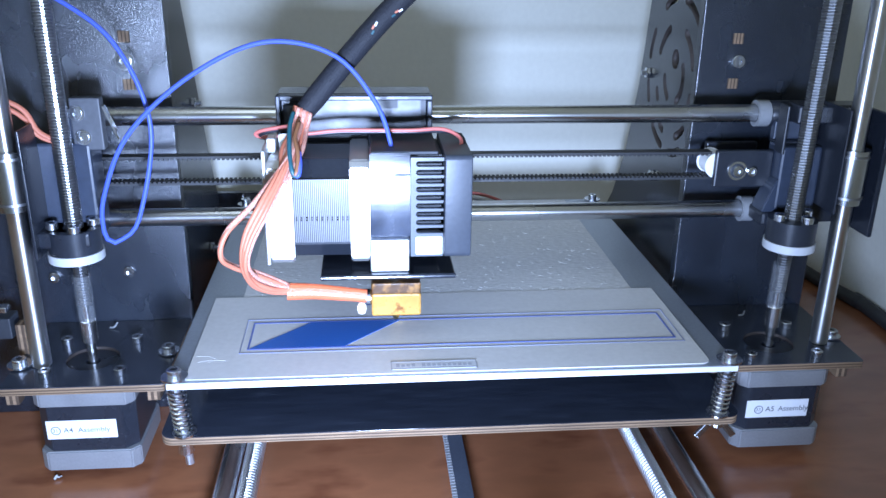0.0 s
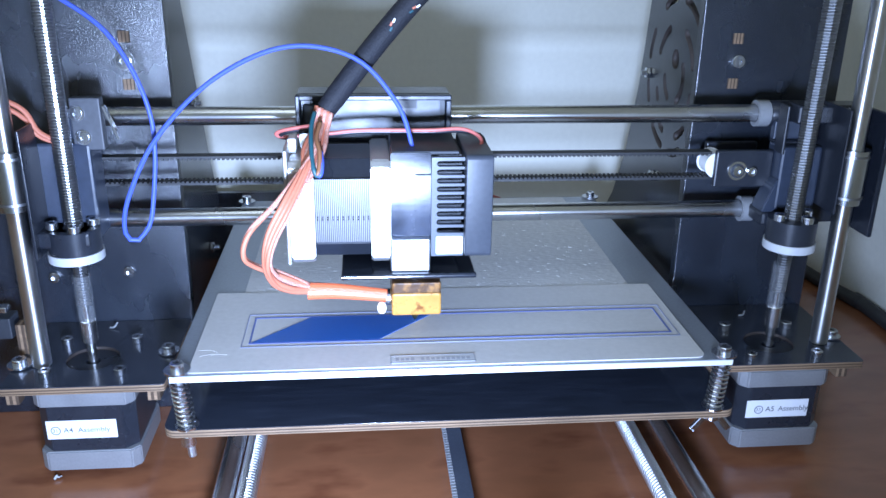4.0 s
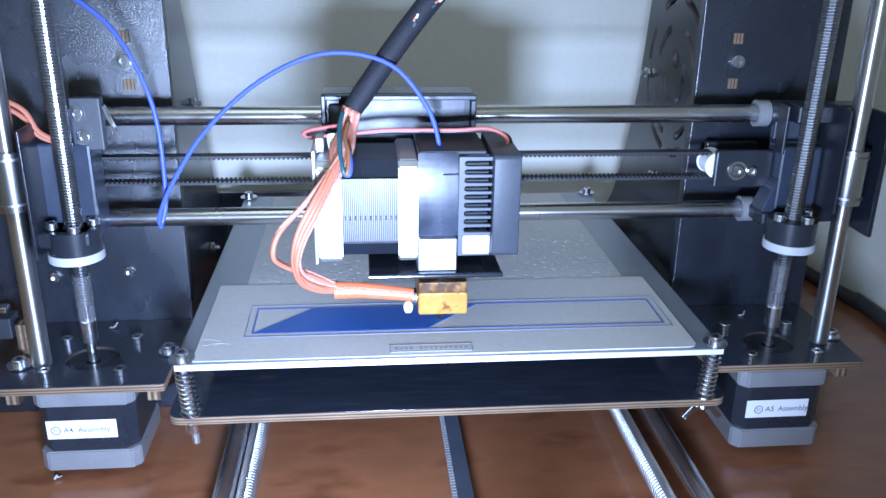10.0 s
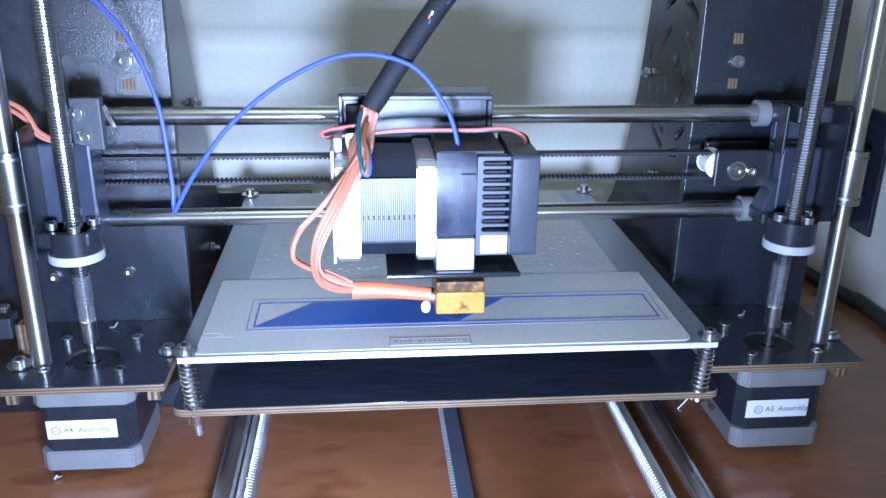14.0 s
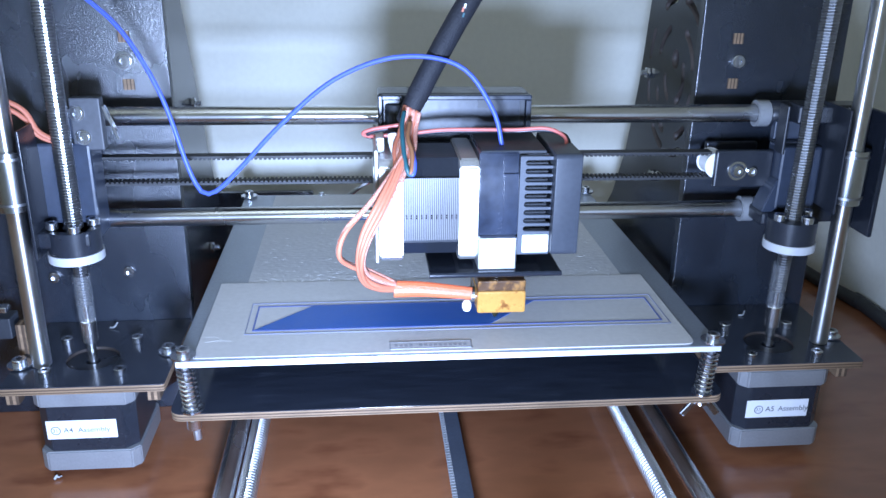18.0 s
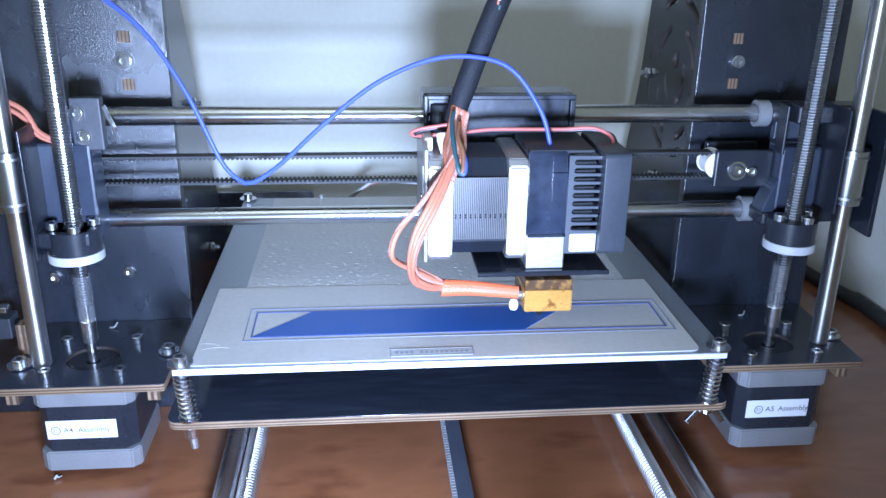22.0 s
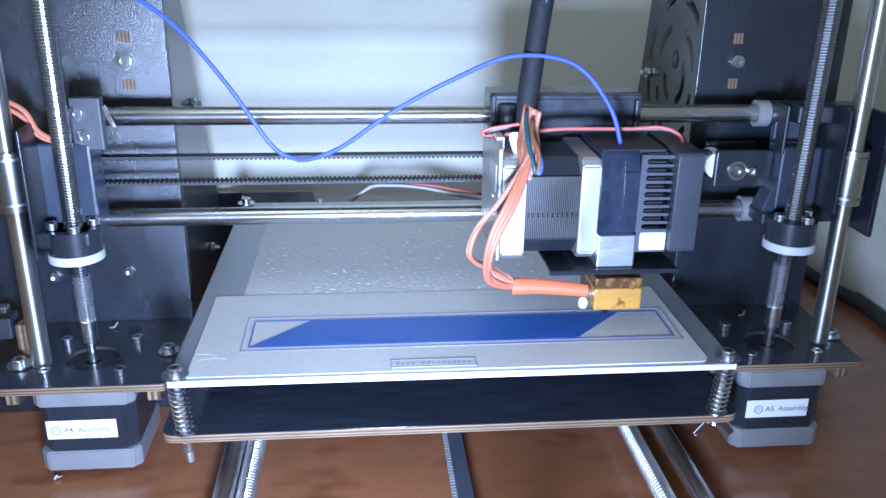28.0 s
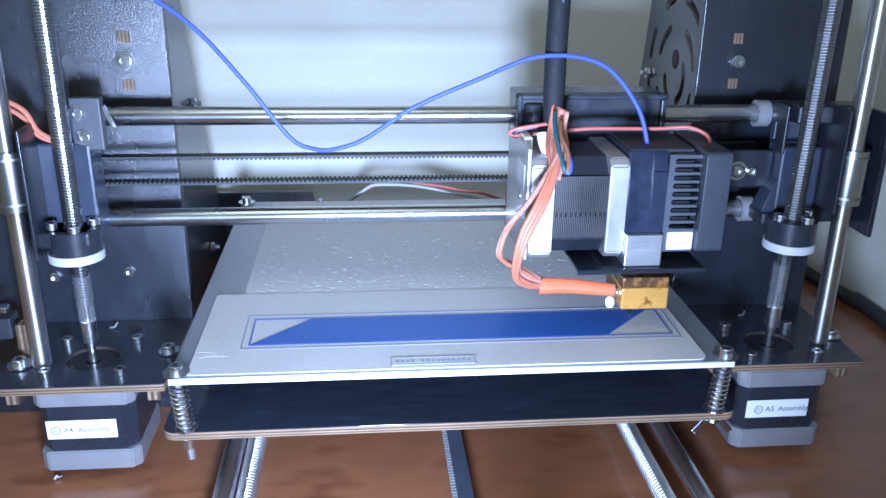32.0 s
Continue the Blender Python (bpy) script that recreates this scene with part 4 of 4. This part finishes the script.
part("heater_block", box(-0.0333, -0.0132, 0.0115, 0.0355, 0.0110, 0.0207, 0.0009), KAPTON, head, "heater block wrapped in amber tape")
part("nozzle", turned([(0.0034, 0.0112), (0.0034, 0.0056), (0.0028, 0.0046), (0.0007, 0.0012), (0.0006, 0.0010)], at=(NX, NY, 0), n=18), BRASS, head)
part("heater_sleeve", tube(spline([(-0.0672, 0.0170, 0.0206), (-0.0560, 0.0170, 0.0203), (-0.0450, 0.0165, 0.0193), (-0.0352, 0.0160, 0.0183)]), lambda u: 0.0035 - 0.0009 * u, 14, flat=0.6), ORANGESLEEVE, head, "orange woven glass heater sleeve")
part("sensor_wire", tube(spline([(-0.0690, 0.0190, 0.0236), (-0.0560, 0.0185, 0.0226), (-0.0460, 0.0178, 0.0210), (-0.0372, 0.0180, 0.0190)]), 0.00042, 8), MILKY, head, "thin pale sensor wire")
part("ceramic_bead", turned([(0.0004, -0.0026), (0.0015, -0.0021), (0.0020, -0.0005), (0.0019, 0.0010), (0.0012, 0.0022), (0.0003, 0.0025)], at=(-0.0373, 0.0140, 0.0138), n=14), CERAMIC, head, smooth=True)
part("block_clamp", rod(0.0034, -0.0372, -0.0333, "x", at=(0, 0.0190, 0.0165), n=18), BOLT, head)
# wires of the head
runs = (
    (BRAID, 0.00105, ((-0.0600, 0.034, 0.0886), (-0.0620, 0.018, 0.0807), (-0.0654, 0.010, 0.0752), (-0.0762, 0.000, 0.0632), (-0.0850, -0.006, 0.0553), (-0.0884, -0.006, 0.0465), (-0.0863, 0.000, 0.0396), (-0.0778, 0.008, 0.0329), (-0.0667, 0.017, 0.0236))),
    (ORANGE, 0.00095, ((-0.0604, 0.033, 0.0880), (-0.0627, 0.018, 0.0800), (-0.0660, 0.0095, 0.0747), (-0.0770, 0.000, 0.0622), (-0.0856, -0.007, 0.0540), (-0.0882, -0.007, 0.0452), (-0.0852, -0.001, 0.0388), (-0.0770, 0.007, 0.0318), (-0.0667, 0.017, 0.0228))),
    (ORANGE, 0.00105, ((-0.0605, 0.034, 0.0873), (-0.0634, 0.018, 0.0794), (-0.0669, 0.008, 0.0732), (-0.0736, -0.002, 0.0632), (-0.0794, -0.004, 0.0520), (-0.0813, -0.002, 0.0397), (-0.0794, 0.006, 0.0286), (-0.0733, 0.012, 0.0228), (-0.0664, 0.017, 0.0202))),
    (ORANGE, 0.00100, ((-0.0598, 0.033, 0.0870), (-0.0626, 0.017, 0.0796), (-0.0660, 0.007, 0.0730), (-0.0722, -0.002, 0.0628), (-0.0784, -0.0045, 0.0512), (-0.0804, -0.003, 0.0400), (-0.0785, 0.005, 0.0305), (-0.0728, 0.011, 0.0245), (-0.0664, 0.017, 0.0215))),
    (BRAID, 0.00095, ((-0.0590, 0.034, 0.0873), (-0.0618, 0.016, 0.0799), (-0.0645, 0.008, 0.0732), (-0.0697, 0.000, 0.0625), (-0.0768, -0.003, 0.0495), (-0.0794, -0.002, 0.0403), (-0.0776, 0.006, 0.0318), (-0.0722, 0.012, 0.0262), (-0.0663, 0.017, 0.0225))),
    (ORANGE, 0.00090, ((-0.0596, 0.033, 0.0866), (-0.0622, 0.016, 0.0795), (-0.0652, 0.0065, 0.0728), (-0.0710, -0.002, 0.0620), (-0.0776, -0.005, 0.0500), (-0.0800, -0.004, 0.0398), (-0.0788, 0.0045, 0.0296), (-0.0740, 0.011, 0.0234), (-0.0664, 0.0165, 0.0208))),
    (REDWIRE, 0.0008, ((-0.0605, 0.036, 0.0850), (-0.0650, 0.036, 0.0843), (-0.0747, 0.037, 0.0826), (-0.0785, 0.038, 0.0808), (-0.0763, 0.039, 0.0793), (-0.0698, 0.040, 0.0793), (-0.0566, 0.040, 0.0804), (-0.0434, 0.040, 0.0816), (-0.0169, 0.039, 0.0816), (-0.0039, 0.036, 0.0828), (0.0026, 0.033, 0.0808), (0.0040, 0.030, 0.0783), (0.0020, 0.027, 0.0768))),
    (BLACK, 0.0009, ((-0.0605, 0.037, 0.0842), (-0.0650, 0.037, 0.0834), (-0.0740, 0.038, 0.0815), (-0.0770, 0.039, 0.0797), (-0.0750, 0.041, 0.0784), (-0.0690, 0.042, 0.0784), (-0.0560, 0.042, 0.0794), (-0.0430, 0.042, 0.0804), (-0.0165, 0.041, 0.0804), (-0.0035, 0.038, 0.0815), (0.0036, 0.035, 0.0803), (0.0052, 0.032, 0.0784), (0.0045, 0.029, 0.0770))),
    (GREENWIRE, 0.0009, ((-0.0622, 0.028, 0.0915), (-0.0634, 0.022, 0.0868), (-0.0632, 0.014, 0.0800), (-0.0624, 0.0085, 0.0745), (-0.0613, 0.0080, 0.0715), (-0.0600, 0.0082, 0.0722))),
    (FILAMENT, 0.0009, ((-0.0607, 0.0078, 0.0711), (-0.0596, 0.0079, 0.0722), (-0.0592, 0.0100, 0.0755), (-0.0597, 0.0150, 0.0790))),
    (BROWNWIRE, 0.0009, ((-0.0600, 0.026, 0.0880), (-0.0613, 0.019, 0.0835), (-0.0600, 0.0125, 0.0790), (-0.0602, 0.0085, 0.0740), (-0.0611, 0.0076, 0.0716))),
)
for mat, r, pts in runs:
    part("wire", tube(spline(pts, 7), r, 9), mat, head, smooth=True)
part("plug", tube(spline([(-0.0668, 0.0300, 0.0822), (-0.0664, 0.0285, 0.0790), (-0.0652, 0.0255, 0.0750), (-0.0640, 0.0235, 0.0722)], 5), 0.0021, 12), WHITEWIRE, head, "white motor plug", smooth=True)
part("plug", box(-0.0735, -0.0702, 0.0300, 0.0420, 0.0745, 0.0805, 0.0006), WHITEWIRE, head, "white motor plug")

# ---- cable loom and filament, in rigid pieces ----
loom = thing("cable_loom", "black braided cable sleeve with red flecks rising from the head", "cable")
filament = thing("filament", "blue plastic filament bowed into the head", "filament")
LOOM_N, LOOM_L = 12, 0.0105
LOOM_R = 0.0044
ANCHOR = Vector((0.0455, 0.040, 0.1865))


def loom_line(t):
    foot = Vector((-0.0612 + head_x(t), 0.0365, 0.0868))
    d = (ANCHOR - foot)
    length = d.length
    d.normalize()
    bow = Vector((-0.7, 0.0, 0.7)) * 0.006 * min(1.0, max(0.0, (0.08 - foot.x) / 0.14))
    return [foot + d * (k * LOOM_L) + bow * math.sin(math.pi * min(1, k * LOOM_L / length)) for k in range(LOOM_N + 1)]


loom_bits = []
for k in range(LOOM_N):
    low = 0.84 if k == 0 else 1.0
    bm = turned([(LOOM_R * 0.6, -LOOM_L * 0.72), (LOOM_R * 0.96 * low, -LOOM_L * 0.66), (LOOM_R * low, -LOOM_L * 0.58), (LOOM_R, LOOM_L * 0.58), (LOOM_R * 0.96, LOOM_L * 0.66), (LOOM_R * 0.6, LOOM_L * 0.72)], n=30)
    loom_bits.append(part("sleeve_piece", bm, SLEEVEBLACK, loom))
    if k in (4, 5, 7, 8):
        for j, (mat, dz) in enumerate(((ORANGE, 0.0), (WHITEWIRE, 0.0016), (GREENWIRE, -0.0018))):
            fl = part("fleck", box(-0.0005 + 0.0004 * j, 0.0004 + 0.0004 * j, -LOOM_R * 1.03, -LOOM_R * 0.85, dz - 0.0009, dz + 0.0009, 0.0002), mat, loom_bits[-1], "small coloured thread fleck")
            fl.rotation_euler = (0, radians(18 if k % 2 else -14), radians(25 if k % 2 else -10))
for k in range(6):
    d = (k - 2.5) * 0.0014
    bow = 0.0006 * (k % 2)
    part("harness_strand", tube(spline([(-0.0588 + d * 0.8, 0.0335 - bow, 0.0915 - d * 0.4), (-0.0606 + d * 0.85, 0.0300 - bow, 0.0840), (-0.0626 + d * 1.1, 0.0195 - bow, 0.0788), (-0.0640 + d * 0.7, 0.0122 - bow, 0.0745), (-0.0662 + d * 0.5, 0.0065 - bow, 0.0695)]), 0.00095, 8), BRAID if k % 2 else ORANGE, head, "orange braided wire of the flat bundle", smooth=True)

# shapes of the filament for places of the head: from the head up, over, down and away, (x, z) in millimetres
BOW_LOOPED = (
    (0.0, ((-24.2, 77), (-30, 94.3), (-45.9, 112.9), (-72.9, 117.5), (-102.4, 103.9), (-128, 80.9), (-140.3, 55.7), (-142.6, 41.3), (-141.1, 35.4), (-136.7, 35.5), (-128.6, 45.2), (-120.6, 82.9), (-130.8, 114.4), (-150.4, 131.5))),
    (11.8, ((-12.5, 77.9), (-18.2, 94.4), (-34.7, 111.4), (-61.1, 115), (-89.5, 102.2), (-112.6, 78.5), (-126.4, 54.9), (-130.5, 41.0), (-127.9, 35.3), (-123.9, 38.0), (-120.6, 49.5), (-119.6, 86), (-130.8, 115.8), (-148.4, 131.5))),
    (15.4, ((-8.7, 77.2), (-13.8, 93.3), (-29.4, 110.1), (-54.8, 113.5), (-80.5, 102.0), (-102.9, 81.0), (-117.6, 58.6), (-123.7, 44.6), (-123.7, 38.1), (-121.2, 41.2), (-118.5, 53.6), (-119.6, 88.7), (-130.5, 116.7), (-146.4, 131.5))),
)
BOW_OPEN = (
    (26.2, ((2.6, 76.8), (-2.3, 92.3), (-16.4, 109.1), (-40.6, 112.8), (-65.1, 102.9), (-87.6, 85.2), (-102.9, 65.7), (-110.3, 53.6), (-113.9, 47.6), (-114.1, 51.3), (-114.2, 61.9), (-116.9, 91.9), (-125.6, 116.7), (-137.3, 131.6))),
    (38.2, ((15.3, 76.7), (11.4, 92.0), (-1.8, 108.8), (-25.7, 112.2), (-50.4, 103.4), (-71.9, 85.3), (-88.6, 67.5), (-98.1, 57.5), (-103.7, 54.3), (-106.9, 56.1), (-110.4, 65.7), (-117.4, 94.4), (-128.5, 117.7), (-141.2, 131.6))),
    (57.7, ((35.1, 77.2), (30.2, 92.4), (16.2, 109.1), (-7.9, 111.8), (-32.5, 103.0), (-54.6, 85.8), (-71.9, 68.9), (-82.3, 60.3), (-88.2, 58.2), (-91.4, 60.0), (-97.5, 68.1), (-108.0, 95.8), (-120.7, 118.5), (-134.7, 131.6))),
    (77.2, ((54.6, 77.7), (49.1, 92.9), (34.5, 109.4), (10.4, 112.5), (-13.2, 102.6), (-35.6, 86.9), (-53.9, 72.5), (-65.0, 66.1), (-70.7, 64.1), (-74.5, 64.7), (-82.6, 70.9), (-97.0, 96.8), (-112.4, 118.2), (-126.9, 131.0))),
    (99.8, ((76.6, 78.4), (71.2, 93.5), (56.1, 109.5), (31.7, 112.4), (7.1, 102.9), (-17.9, 90.9), (-37.5, 77.7), (-49.4, 73.0), (-55.4, 72.1), (-59.0, 72.6), (-67.6, 77.1), (-84.2, 100.0), (-100.4, 119.4), (-115.1, 131.1))),
)
BOW = BOW_LOOPED + BOW_OPEN
PIECES, PIECE_L = 90, 0.0036


def bow_depth(i):
    return 0.028 + 0.0015 * i if i < 8 else 0.040 + 0.0012 * (i - 8)


def filament_line(x):
    """The filament's line, from the head on, when the head stands at x, cut into pieces of one length."""
    mm = x * 1000
    k = 0
    while k < len(BOW) - 2 and BOW[k + 1][0] < mm:
        k += 1
    (a, pa), (b, pb) = BOW[k], BOW[k + 1]
    f = (mm - a) / (b - a)
    pts = []
    for i, (p, q) in enumerate(zip(pa, pb)):
        pts.append(Vector(((p[0] + (q[0] - p[0]) * f) / 1000, bow_depth(i), (p[1] + (q[1] - p[1]) * f) / 1000)))
    pts.insert(0, pts[0] + Vector((0.0006, 0, -0.008)))
    for _ in range(3):
        # keep turning as it leaves upwards
        d, e = (pts[-1] - pts[-2]).normalized(), (pts[-2] - pts[-3]).normalized()
        pts.append(pts[-1] + (d + (d - e) * 0.7).normalized() * 0.026)
    fine = spline(pts, 10)
    out, left = [fine[0]], PIECE_L
    cur = fine[0]
    i = 1
    while i < len(fine) and len(out) <= PIECES:
        seg = fine[i] - cur
        if seg.length >= left:
            cur = cur + seg.normalized() * left
            out.append(cur.copy())
            left = PIECE_L
        else:
            left -= seg.length
            cur = fine[i]
            i += 1
    while len(out) <= PIECES:
        out.append(out[-1] + (out[-1] - out[-2]))
    return out


FIL_R = 0.00092
fil_bits = []
fil_mesh = None
for k in range(PIECES):
    if fil_mesh is None:
        h = PIECE_L / 2
        ob = part("filament_piece", rod(FIL_R, -h - FIL_R * 0.55, h + FIL_R * 0.55, n=16, edge=FIL_R * 0.1), FILAMENT, filament)
        fil_mesh = ob.data
    else:
        ob = new("filament_piece", fil_mesh)
        ob.parent = filament
    fil_bits.append(ob)


def along(a, b):
    """A pose midway from a to b with its z axis along them."""
    d = b - a
    side = Vector((0, 1, 0)).cross(d).normalized()
    front = d.normalized().cross(side)
    m = Matrix((side, front, d.normalized())).transposed().to_4x4()
    m.translation = (a + b) / 2
    return m


def motions():
    last = frame(32.0)
    times = [(f - 1) / FPS for f in range(1, last + 1)]
    walk(bed, [(t, pose(0, bed_y(t), 0)) for t in times])
    walk(prn, [(t, pose(0, bed_y(t), 0)) for t in times])
    walk(head, [(t, pose(head_x(t), 0, 0)) for t in times])
    coarse = times[::2]
    lines = [filament_line(head_x(t)) for t in coarse]
    for k, ob in enumerate(fil_bits):
        walk(ob, [(t, along(l[k], l[k + 1])) for t, l in zip(coarse, lines)])
    looms = [loom_line(t) for t in coarse]
    for k, ob in enumerate(loom_bits):
        walk(ob, [(t, along(l[k], l[k + 1])) for t, l in zip(coarse, looms)])
    low, high = SURF - 0.0012, SURF
    for ob, u, t in fill_lines:
        rows = [(0.0, pose(u, 0, low))]
        if t > 0.12:
            rows.append((t - 0.07, pose(u, 0, low)))
        rows += [(max(t, 0.05), pose(u, 0, high)), (32.2, pose(u, 0, high))]
        walk(ob, rows)


motions()
